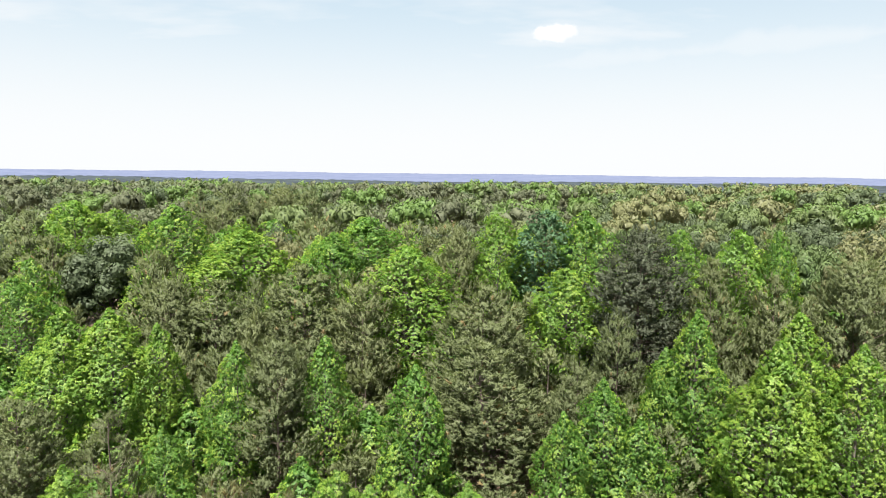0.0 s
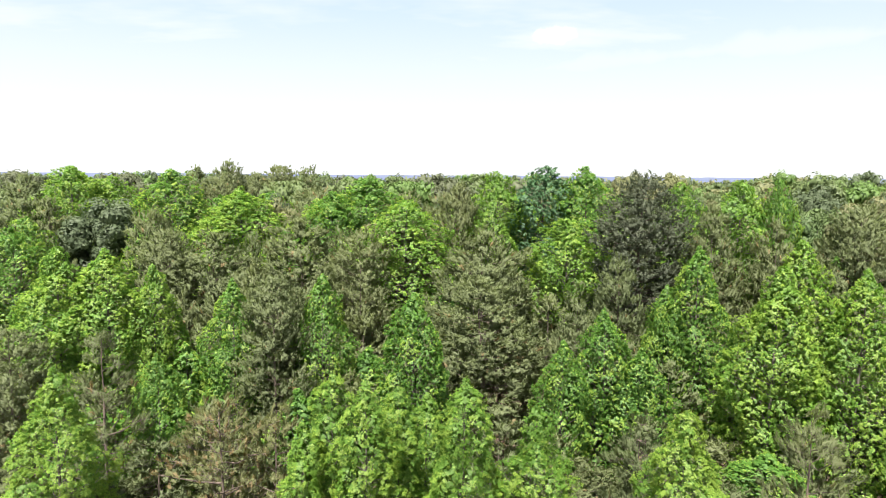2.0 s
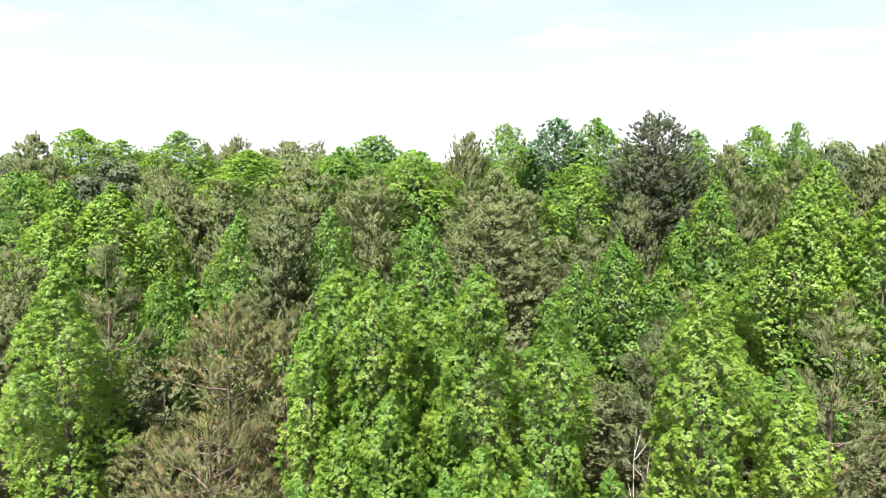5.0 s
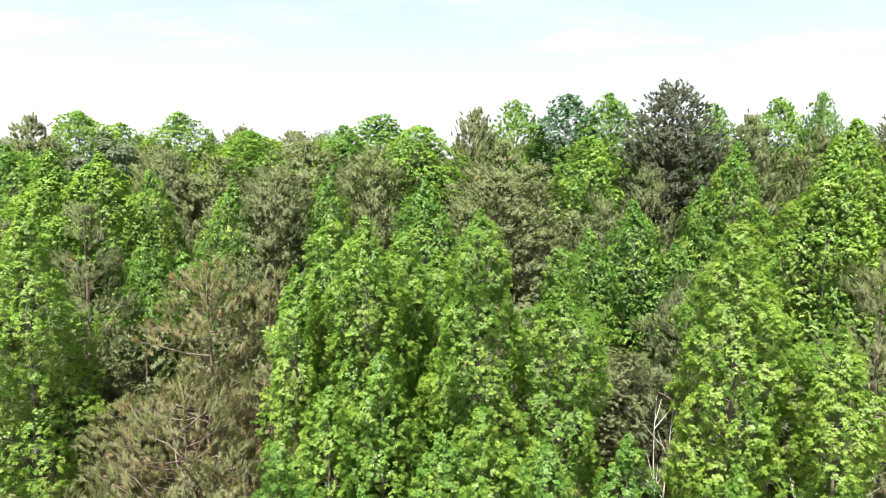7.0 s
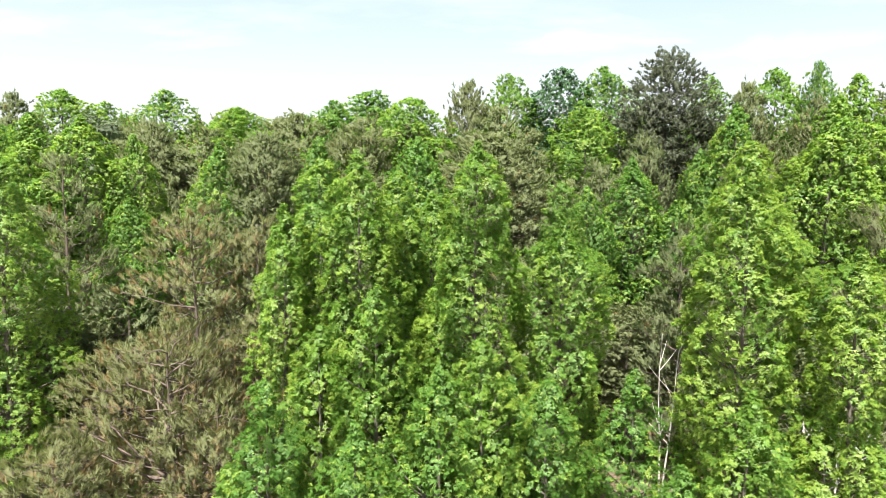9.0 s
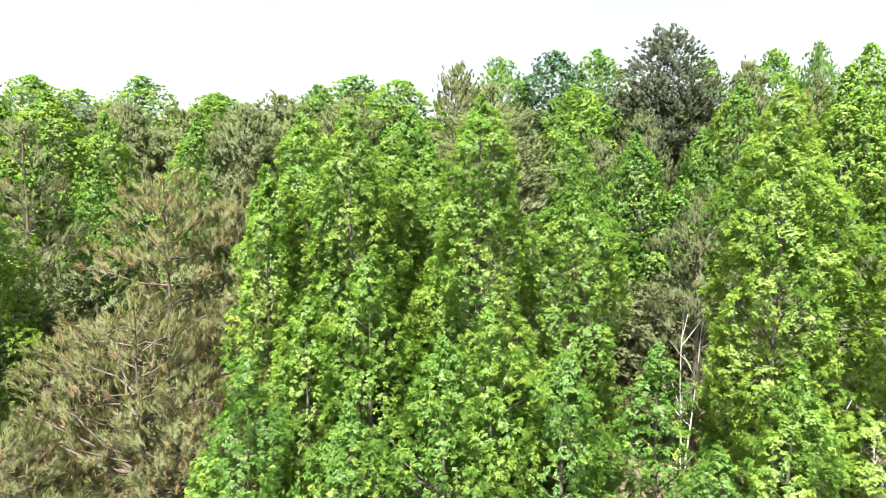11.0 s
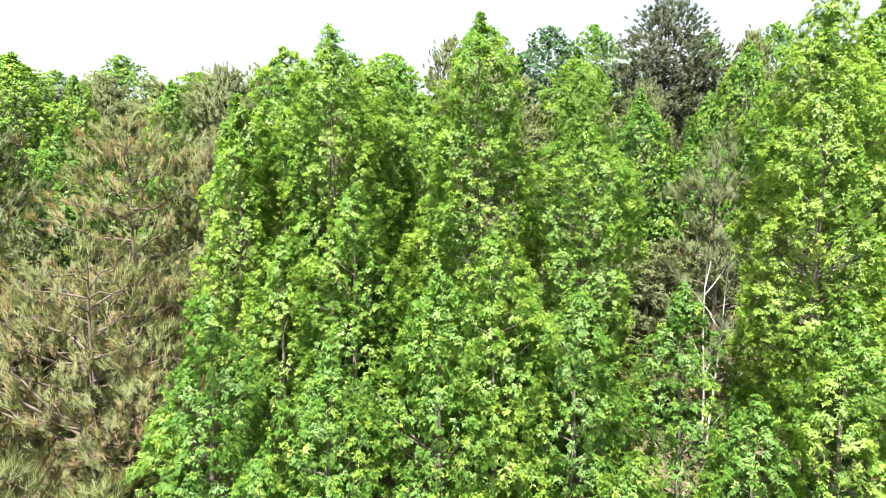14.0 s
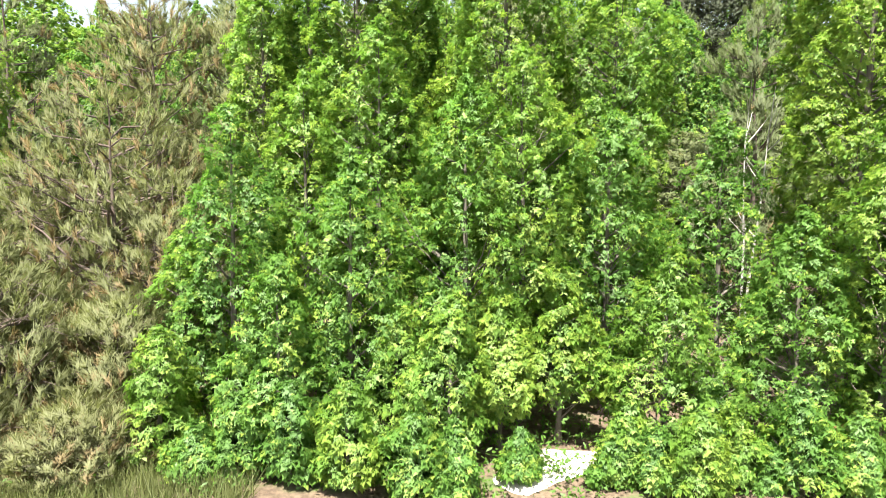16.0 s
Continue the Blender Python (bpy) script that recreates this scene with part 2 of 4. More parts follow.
def tubes(lines, radii, sides):
    """Round stems along many lines at once. lines: (m, k, 3); radii: (m, k)."""
    m, k, _ = lines.shape
    along = unit(np.gradient(lines, axis=1))
    ref = np.where(np.abs(along[..., 2:3]) > 0.9, np.array([1.0, 0, 0]), np.array([0, 0, 1.0]))
    u = unit(np.cross(along, ref))
    v = np.cross(along, u)
    turn = np.arange(sides) * 2 * np.pi / sides
    ring = u[:, :, None] * np.cos(turn)[:, None] + v[:, :, None] * np.sin(turn)[:, None]
    verts = (lines[:, :, None] + ring * radii[:, :, None, None]).reshape(-1, 3)
    idx = np.arange(m * k * sides).reshape(m, k, sides)
    nxt = np.roll(idx, -1, axis=2)
    faces = np.stack([idx[:, :-1], nxt[:, :-1], nxt[:, 1:], idx[:, 1:]], -1).reshape(-1, 4)
    return verts, faces


def kites(base, way, length, width, rng, droop=0.15):
    """Pointed leaves: base (n, 3), way (n, 3), length and width (n,)."""
    n = len(base)
    side = unit(np.cross(way, np.array([0, 0, 1.0])) + rng.normal(0, 0.45, (n, 3)))
    mid = base + way * (length * 0.42)[:, None]
    tip = base + way * length[:, None] - np.array([0, 0, 1.0]) * (length * droop)[:, None]
    half = side * (width * 0.5)[:, None]
    verts = np.stack([base, mid + half, tip, mid - half], 1).reshape(-1, 3)
    return verts, np.arange(n * 4).reshape(n, 4)


def blades(base, way, length, width, rng, droop=0.2):
    """Broad pointed leaves, one triangle each."""
    n = len(base)
    half = unit(np.cross(way, np.array([0, 0, 1.0])) + rng.normal(0, 0.5, (n, 3))) * (width * 0.5)[:, None]
    tip = base + way * length[:, None] - np.array([0, 0, 1.0]) * (length * droop)[:, None]
    return np.stack([base + half, base - half, tip], 1).reshape(-1, 3), np.arange(n * 3).reshape(n, 3)


STAR = np.array([(0, 0), (0.5, 0.7), (0.42, 0.35), (1.0, 0), (0.42, -0.35), (0.5, -0.7)])


def stars(base, way, length, rng, droop=0.18):
    """Star-shaped leaves with three pointed lobes that hang a little at their tips."""
    n = len(base)
    side = unit(np.cross(way, np.array([0, 0, 1.0])) + rng.normal(0, 0.35, (n, 3)))
    down = np.array([0, 0, -droop])
    verts = np.stack([base + (way * u + side * v + down * (u * u + v * v)) * length[:, None] for u, v in STAR], 1).reshape(-1, 3)
    first = (np.arange(n) * 6)[:, None]
    faces = np.stack([first + np.array(t) for t in ((0, 2, 1), (2, 4, 3), (0, 5, 4))], 1).reshape(-1, 3)
    return verts, faces


def trunk_mesh(rng, height, radius, bark, sides=9, lean=0.02, steps=9):
    s = np.linspace(0, 1, steps)
    wander = np.cumsum(rng.normal(0, lean, (steps, 2)), 0) * height / steps
    wander -= wander[0]
    line = np.column_stack([wander, s * height - 0.15 * (s == 0)])
    flare = radius * (1 - 0.93 * s ** 0.9) * (1 + 0.5 * np.exp(-s * 22))
    verts, faces = tubes(line[None], flare[None], sides)
    return make_mesh("trunk", verts, faces, [bark], smooth=True), line


def on_trunk(line, z):
    return np.column_stack([np.interp(z, line[:, 2], line[:, 0]), np.interp(z, line[:, 2], line[:, 1]), z])


def limb_lines(start, out, length, rise, bend):
    """Limbs that leave the trunk and turn up towards their tips: (m, 4, 3)."""
    u = np.array([0, 0.35, 0.7, 1.0])
    up = np.array([0, 0, 1.0])
    reach = out[:, None] * (u[:, None] * length[:, None, None])
    climb = up * (length[:, None] * (rise[:, None] * u + bend[:, None] * u ** 2))[..., None]
    return start[:, None] + reach + climb


def along_limb(lines, which, u):
    k = np.clip(u * 3, 0, 2.999)
    i = k.astype(int)
    f = (k - i)[:, None]
    return lines[which, i] * (1 - f) + lines[which, i + 1] * f


GOLDEN = 2.399963


def branchwork(tree, lines, thick, bark, big, extra=None):
    """The stoutest limbs each by itself, the many thin ones joined."""
    order = np.argsort(-thick[:, 0])
    for i in order[:big]:
        verts, faces = tubes(lines[i:i + 1], thick[i:i + 1] * 1.25, 6)
        part("limb", make_mesh("limb", verts, faces, [bark], smooth=True), tree)
    verts, faces = tubes(lines[order[big:]], thick[order[big:]], 4)
    if extra is not None:
        verts, faces = np.vstack([verts, extra[0]]), np.vstack([faces, extra[1] + len(verts)])
    tagged(part("branchwork", make_mesh("branchwork", verts, faces, [bark], smooth=True), tree), kind="stuff")


def crown_shape(s):
    """A pine crown's breadth at the share s of its height: broad low down, with a round head."""
    return np.sin(np.pi * np.clip(s, 0, 0.9999) ** 0.66) ** 0.42


def crown_points(rng, count, height, radius, base, ragged=0.14):
    """Places of foliage clusters in a crown, three in four of them near its skin: out, reach and height."""
    s = rng.uniform(0, 1, count * 5)
    s = np.sort(s[rng.uniform(0, 1, count * 5) < crown_shape(s)][:count])
    n = len(s)
    az = np.arange(n) * GOLDEN + rng.uniform(-0.5, 0.5, n)
    deep = np.where(rng.uniform(0, 1, n) < 0.76, rng.uniform(0.8, 1.0, n), rng.uniform(0.1, 0.8, n))
    p, q = rng.uniform(0, 6.28, 2)
    lobes = 1 + ragged * np.sin(az * 2 + s * 8 + p) + ragged * 0.8 * np.sin(az * 5 - s * 15 + q) + rng.uniform(-0.5, 0.5, n) * ragged
    out = np.column_stack([np.cos(az), np.sin(az), np.zeros(n)])
    return out, np.maximum(radius * crown_shape(s) * deep * lobes, 0.1), height * (base + (1 - base) * s)


def gum_profile(down, radius, tall, dome):
    """The breadth of a sweetgum's crown so many metres below its tip: a pointed or a rounded head on a column."""
    if dome:
        head = np.minimum(1, (down / (1.5 * radius)) ** 0.58)
    else:
        head = np.minimum(1, (down / (2.3 * radius)) ** 0.78)
    return radius * head * (0.62 + 0.38 * np.minimum(1, (tall - down) / (0.22 * tall))) + 0.05


def sweetgum(seed, height, radius, base=0.1, limbs=80, shoots=30, leaves=8, leaf=0.15, spray=1.0, mats=(None, None), new_part=0.3, ragged=0.14, sides=9, big_limbs=0, dome=False, star=False):
    """A sweetgum: straight leader, limbs that rise, each ending in a spray of shoots with a whorl of hanging leaves on every shoot."""
    rng = np.random.default_rng(seed)
    tree = new("sweetgum_tree")
    me, line = trunk_mesh(rng, height * 0.96, 0.045 + height * 0.0085, GUM_BARK, sides)
    part("trunk", me, tree)
    tall = height * (1 - base)
    # the limbs end in bosses all over the crown
    down = np.sort(tall * rng.uniform(0.01, 1, limbs * 4))
    down = down[rng.uniform(0, 1, limbs * 4) < gum_profile(down, radius, tall, dome) / (radius + 0.06)]
    down = np.sort(rng.permutation(down)[:limbs])
    n = len(down)
    az = np.arange(n) * GOLDEN + rng.uniform(-0.5, 0.5, n)
    p, q = rng.uniform(0, 6.28, 2)
    girth = lambda turn, low: 1 + ragged * np.sin(turn * 2 + low * 0.9 + p) + 0.8 * ragged * np.sin(turn * 3 - low * 1.7 + q)
    reach = np.maximum(gum_profile(down, radius, tall, dome) * girth(az, down), 0.08)
    out = np.column_stack([np.cos(az), np.sin(az), np.zeros(n)])
    high = height - down
    z = np.clip(high - reach * rng.uniform(0.55, 1.05, n), 0.15, height * 0.95)
    rise = (high - z) / reach
    lines = limb_lines(on_trunk(line, z), out, reach * 0.9, rise * 0.75, rise * 0.25)
    lines[:, 1:3] += rng.normal(0, 0.035, (n, 2, 3)) * reach[:, None, None]
    thick = (0.008 + 0.012 * reach)[:, None] * np.array([1.0, 0.7, 0.45, 0.15])
    branchwork(tree, lines, thick, GUM_BARK, big_limbs)
    # whorls of leaves cover the crown, pushed out where a limb ends and drawn in between
    count = limbs * shoots
    low = tall * rng.uniform(0, 1, count * 4)
    low = low[rng.uniform(0, 1, count * 4) < (gum_profile(low, radius, tall, dome) + 0.12 * radius) / (1.12 * radius + 0.06)][:count]
    count = len(low)
    turn = rng.uniform(0, 2 * np.pi, count)
    wide = gum_profile(low, radius, tall, dome) * girth(turn, low)
    across = ((turn[:, None] - az[None] + np.pi) % (2 * np.pi) - np.pi) * np.maximum(wide, 0.25)[:, None]
    under = low[:, None] - down[None]
    near = (across / (0.5 * spray)) ** 2 + (under / np.where(under > 0, 0.85 * spray, 0.4 * spray)) ** 2
    mine = near.argmin(1)
    boss = np.exp(-0.8 * near[np.arange(count), mine])
    size = rng.uniform(0.6, 1.3, n)[mine]
    sink = np.where(rng.uniform(0, 1, count) < 0.78, rng.uniform(-0.05, 0.12, count), rng.uniform(0.1, 0.6, count))
    sink = np.where((low < 0.9 * radius) & (rng.uniform(0, 1, count) < 0.45), rng.uniform(0.1, 0.8, count), sink)
    far_out = np.maximum(wide * (1 - sink) + (boss * size - 0.6) * 0.55 * spray * np.minimum(1, wide / (0.8 * spray)), 0.02)
    outward = np.column_stack([np.cos(turn), np.sin(turn), np.zeros(count)])
    pos = on_trunk(line, height - low) + outward * far_out[:, None]
    pos[:, 2] += (boss * size * (0.36 if dome else 0.25) - (0.2 if dome else 0.1)) * spray
    pos[:, 2] = np.clip(pos[:, 2], 0.12, height * 1.01)
    slope = outward * 0.5 + np.array([0, 0, 0.42]) + np.column_stack([-np.sin(turn), np.cos(turn), np.zeros(count)]) * np.clip(across[np.arange(count), mine] / spray, -0.6, 0.6)[:, None] * 0.7
    slope[:, 2] -= np.clip(under[np.arange(count), mine] / spray, -0.5, 1.0) * 0.35
    slope = unit(slope)
    # young yellow leaves sit on the ends of the limbs
    light = boss * 0.6 - sink * 0.8 + rng.normal(0, 0.16, count) + rng.uniform(-0.4, 0.4, n)[mine]
    fresh = light > np.quantile(light, 1 - new_part)
    stem = unit(slope + np.array([0, 0, 0.5]))
    many = np.repeat(np.arange(len(pos)), leaves)
    spin = unit(rng.normal(0, 1, (len(many), 3)))
    spin = unit(spin - stem[many] * (spin * stem[many]).sum(1)[:, None])
    tilt = rng.uniform(-0.55, 0.5, len(many))[:, None]
    way = unit(spin * np.cos(tilt) + stem[many] * np.sin(tilt) - np.array([0, 0, 0.28]))
    long = leaf * rng.uniform(0.7, 1.2, len(many))
    foot = pos[many] + rng.normal(0, 0.22 * leaf, (len(many), 3)) + stem[many] * (rng.uniform(-0.7, 0.3, len(many)) * leaf)[:, None]
    verts, faces = stars(foot, way, long, rng) if star else blades(foot, way, long, long * rng.uniform(0.7, 1.05, len(many)), rng)
    face = slope[many] + way * 0.14 + rng.normal(0, 0.1, (len(many), 3))
    # the young leaves of a whorl are those at its heart, which still point up
    young = (fresh[many] & (tilt[:, 0] > -0.25)) | ((sink < 0.1)[many] & (tilt[:, 0] > 0.38))
    each = 3 if star else 1
    part("crown", make_mesh("crown", verts, faces, list(mats), np.repeat(young.astype(int), each), normals=np.repeat(unit(face), len(verts) // len(many), 0)), tree)
    return tree


def pine(seed, height, radius, base=0.3, clusters=70, shoots=10, needles=24, needle=0.22, thick=0.014, mats=(None, None), dry=0.08, sides=9, big_limbs=0, fan=0.66):
    """A loblolly pine: reddish trunk, limbs that turn up, clusters of upright needle brushes in a rounded crown."""
    rng = np.random.default_rng(seed)
    tree = new("pine_tree")
    me, line = trunk_mesh(rng, height * 0.94, 0.05 + height * 0.0085, PINE_BARK, sides, 0.03)
    part("trunk", me, tree)
    out, reach, high = crown_points(rng, clusters, height * 0.97, radius, base)
    count = len(reach)
    z = np.clip(high - reach * rng.uniform(0.25, 0.6, count), 0.3, height * 0.92)
    start = on_trunk(line, z)
    slope = np.maximum(high - z, 0.02) / reach
    lines = limb_lines(start, out, reach, slope * 0.55, slope * 0.45)
    lines[:, 1:3] += rng.normal(0, 0.05, (count, 2, 3)) * reach[:, None, None]
    wood = (0.009 + (0.011 if big_limbs else 0.004) * reach)[:, None] * np.array([1.0, 0.75, 0.5, 0.25])
    which = np.repeat(np.arange(count), shoots)
    width = (0.09 + 0.085 * radius) * rng.uniform(0.7, 1.35, count)
    along = rng.uniform(0.5, 1.0, len(which)) ** 0.6
    tip = along_limb(lines, which, along) + rng.normal(0, 1, (len(which), 3)) * (width[which] * (0.55 + 0.5 * along))[:, None] * np.array([1, 1, 0.55])
    aim = unit(lines[:, 3] - lines[:, 1])
    twig = np.stack([lines[which, 2] * 0.5 + lines[which, 3] * 0.5, tip], 1)
    branchwork(tree, lines, wood, PINE_BARK, big_limbs, None if not big_limbs else tubes(twig, np.full(twig.shape[:2], 0.006), 3))
    crown_top = on_trunk(line, rng.uniform(0.9, 1.0, 8) * height * 0.94) + rng.normal(0, 0.12, (8, 3))
    tip = np.vstack([tip, crown_top])
    lead = unit(np.vstack([aim[which] * 0.7, np.zeros((8, 3))]) + np.array([0, 0, 0.65]) + rng.normal(0, 0.22, (len(tip), 3)))
    long = rng.uniform(0.7, 1.4, len(tip)) * needle
    withered = rng.uniform(0, 1, len(tip)) < dry * (0.2 + 1.6 * (1 - tip[:, 2] / height))
    many = np.repeat(np.arange(len(tip)), needles)
    way = unit(lead[many] + unit(rng.normal(0, 1, (len(many), 3))) * fan)
    start = tip[many] + lead[many] * (long[many] * rng.uniform(-0.3, 0.9, len(many)))[:, None]
    size = needle * rng.uniform(0.65, 1.15, len(many))
    half = unit(np.cross(way, rng.normal(0, 1, (len(many), 3)))) * (thick * 0.5)
    verts = np.stack([start + half, start - half, start + way * size[:, None]], 1).reshape(-1, 3)
    verts[:, 2] = np.clip(verts[:, 2], 0.05, None)
    faces = np.arange(len(many) * 3).reshape(-1, 3)
    heart = np.vstack([(lines[:, 2] * 0.4 + lines[:, 3] * 0.6)[which], crown_top])
    face = unit((tip - heart) / (0.09 + 0.085 * radius) * 0.3 + np.vstack([out[which], np.zeros((8, 3))]) * 0.35 + np.array([0, 0, 0.45]))[many] + way * 0.3 + rng.normal(0, 0.2, (len(many), 3))
    part("crown", make_mesh("crown", verts, faces, list(mats), withered[many].astype(int), normals=np.repeat(unit(face), 3, 0)), tree)
    return tree


def broad_crown(seed, height, radius, lobes, per, leaf, depth=0.45, lowest=-0.35, fine=1, heart=(0.35, 0.6)):
    """Leaves on the shells of many rounded lobes that fill a broad dome: corners and faces."""
    rng = np.random.default_rng(seed)
    turn, lift = rng.uniform(0, 2 * np.pi, lobes), np.arcsin(rng.uniform(lowest, 1, lobes))
    centre = np.column_stack([np.cos(turn) * np.cos(lift) * radius * 0.72, np.sin(turn) * np.cos(lift) * radius * 0.72, height * (1 - depth * 0.5) + np.sin(lift) * height * depth * 0.36])
    size = radius * rng.uniform(0.16, 0.4, lobes)
    centre *= rng.uniform(0.8, 1.08, (lobes, 1)) ** np.array([1, 1, 0.5])
    which = np.repeat(np.arange(lobes), per)
    out = unit(rng.normal(0, 1, (len(which), 3)) + np.array([0, 0, 0.35]))
    pos = centre[which] + out * (size[which] * rng.uniform(0.86, 1.06, len(which)))[:, None] * np.array([1, 1, 0.85])
    way = unit(np.cross(out, rng.normal(0, 1, (len(which), 3))) - np.array([0, 0, 0.25]))
    half = unit(np.cross(way, out) + rng.normal(0, 0.3, (len(which), 3))) * (leaf * 0.32)
    tip = pos + way * (leaf * rng.uniform(0.7, 1.3, len(which)))[:, None]
    face = np.repeat(unit(out + rng.normal(0, 0.25, (len(which), 3))), 3, 0)
    verts, faces = np.stack([pos + half, pos - half, tip], 1).reshape(-1, 3), np.arange(len(which) * 3).reshape(-1, 3)
    # the dense heart of every lobe, a lumpy clump under its leaves
    seed_mesh = bmesh.new()
    bmesh.ops.create_icosphere(seed_mesh, subdivisions=fine, radius=1.0)
    ball, fan = np.array([v.co[:] for v in seed_mesh.verts]), np.array([[v.index for v in f.verts] for f in seed_mesh.faces])
    seed_mesh.free()
    lump = ball[None] * (size[:, None] * rng.uniform(*heart, (lobes, len(ball))))[..., None] * np.array([1, 1, 0.85])
    hearts = (centre[:, None] + lump).reshape(-1, 3)
    heart_faces = (fan[None] + (np.arange(lobes) * len(ball))[:, None, None]).reshape(-1, 3) + len(verts)
    return np.vstack([verts, hearts]), np.vstack([faces, heart_faces]), np.vstack([face, unit(np.tile(ball, (lobes, 1)) + rng.normal(0, 0.4, hearts.shape))])


def oak(seed, height, radius, lobes=34, per=50, leaf=0.42, mat=None, sides=7):
    """A broad round-headed oak in full leaf."""
    rng = np.random.default_rng(seed)
    tree = new("oak_tree")
    me, line = trunk_mesh(rng, height * 0.8, 0.08 + height * 0.012, GUM_BARK, sides)
    part("trunk", me, tree)
    az = np.arange(12) * GOLDEN
    out = np.column_stack([np.cos(az), np.sin(az), np.zeros(12)])
    lines = limb_lines(on_trunk(line, height * rng.uniform(0.4, 0.75, 12)), out, np.full(12, radius * 0.75), np.full(12, 0.5), np.full(12, 0.2))
    branchwork(tree, lines, np.full((12, 1), 0.1) * np.array([1.0, 0.7, 0.45, 0.15]), GUM_BARK, 0)
    verts, faces, normals = broad_crown(seed, height, radius, lobes, per, leaf, 0.6)
    part("crown", make_mesh("crown", verts, faces, [mat or OAK], normals=normals), tree)
    return tree


# ---- ground and distance ----
def ground_height(x, y):
    """Gentle swells, level under the near trees."""
    far = np.clip((np.hypot(x, y - 20) - 90) / 300, 0, 1)
    return 0.07 * np.sin(x * 0.9 + 1) * np.sin(y * 0.7) + 0.05 * np.sin(x * 2.3) * np.sin(y * 2.9 + 2) + far * (2.0 * np.sin(x * 0.006 + 2.2) * np.cos(y * 0.004) - 3.0) - 12.0 * np.clip((y - 350) / 800, 0, 1)


axis = np.sinh(np.linspace(-1, 1, 181) * 6.3)
axis = axis / axis[-1] * 4600
gx, gy = np.meshgrid(axis, axis + 20)
gv = np.stack([gx, gy, ground_height(gx, gy)], -1).reshape(-1, 3)
gi = np.arange(181 * 181).reshape(181, 181)
gf = np.stack([gi[:-1, :-1], gi[:-1, 1:], gi[1:, 1:], gi[1:, :-1]], -1).reshape(-1, 4)
tagged(new("ground", make_mesh("ground", gv, gf, [GROUND], smooth=True)), "forest floor of brown leaf litter with paler patches", "ground", kind="structure")


def sand_material():
    m, n = material("pale_sand")
    co = n.tree.nodes.new("ShaderNodeTexCoord").outputs["Object"]
    b = n.tree.nodes.new("ShaderNodeBsdfPrincipled")
    n.link(n.mix(n.noise(co, 12.0, 6.0, 0.7), (0.42, 0.36, 0.31, 1), (0.74, 0.68, 0.63, 1)), b.inputs["Base Color"])
    b.inputs["Roughness"].default_value = 0.95
    n.link(b.outputs[0], n.tree.nodes.new("ShaderNodeOutputMaterial").inputs[0])
    return m


SAND = sand_material()


def sand_patch(seed, x, y, wide, deep):
    """A bare patch of pale sand with a ragged edge, just proud of the litter."""
    rng = np.random.default_rng(seed)
    n = 28
    a = np.arange(n) * 2 * np.pi / n
    edge = 1 + 0.22 * np.sin(a * 3 + seed) + rng.uniform(-0.14, 0.14, n)
    rings = [np.column_stack([x + np.cos(a) * wide * edge * k, y + np.sin(a) * deep * edge * k]) for k in (1.0, 0.66, 0.33, 0.02)]
    flat = np.vstack(rings)
    lift = np.repeat([-0.03, 0.02, 0.03, 0.03], n)
    i = np.arange(4 * n).reshape(4, n)
    faces = np.stack([i[:-1], np.roll(i[:-1], -1, 1), np.roll(i[1:], -1, 1), i[1:]], -1).reshape(-1, 4)
    return tagged(new("ground_sand", make_mesh("sand", np.column_stack([flat, ground_height(flat[:, 0], flat[:, 1]) + lift]), faces, [SAND], smooth=True)), "bare patch of pale sand among the trees", "sand", kind="structure")


sand_patch(1, 1.3, 18.0, 1.3, 0.9)
sand_patch(2, -0.7, 18.6, 0.7, 0.5)
sand_patch(3, -2.3, 19.6, 0.6, 0.6)


def hills(seed, near, far, foot, crest, vary, mat, label):
    """Rolling wooded country that climbs slowly to a long crest."""
    rng = np.random.default_rng(seed)
    n, rows = 300, 26
    u = np.linspace(0, 1, rows)
    x = np.linspace(-1, 1, n)[None] * (0.9 * (near + (far - near) * u) + 60)[:, None]
    y = np.repeat((near + (far - near) * u)[:, None], n, 1)
    rough = np.sin(x * 0.004 + seed) * np.sin(y * 0.006 + seed) + 0.6 * np.sin(x * 0.011 + y * 0.003) + rng.uniform(-0.5, 0.5, x.shape)
    z = foot + (crest - foot) * u[:, None] ** 1.3 + vary * rough
    z[-1] = foot - 10
    i = np.arange(rows * n).reshape(rows, n)
    faces = np.stack([i[:-1, :-1], i[:-1, 1:], i[1:, 1:], i[1:, :-1]], -1).reshape(-1, 4)
    return tagged(new("backdrop", make_mesh("hills", np.stack([x, y, z], -1).reshape(-1, 3), faces, [mat])), label, "hills", kind="structure")


hills(3, 1500.0, 3600.0, -8.0, 16.0, 1.6, HAZED_HILL, "wooded hills along the horizon, painted haze blue")
hills(5, 640.0, 1600.0, -6.0, 4.0, 1.8, HAZED_NEAR_HILL, "wooded rise painted hazy grey-green")

# ---- trees near the camera ----
SWEETGUM_LABEL = "young sweetgum tree, dense bright green pointed leaves"
GOLD_LABEL = "young sweetgum tree with yellow-green new leaves"
PINE_LABEL = "loblolly pine with grey-green needles and reddish-brown trunk"
DRY_LABEL = "loblolly pine with olive and browned needles, bare lower limbs"


def leaf_top(tree):
    """Where the leaves of a tree end above its foot."""
    crown = next(o for o in tree.children if o.name.startswith("crown"))
    co = np.empty(len(crown.data.vertices) * 3, np.float32)
    crown.data.vertices.foreach_get("co", co)
    return float(np.percentile(co[2::3], 99.3))


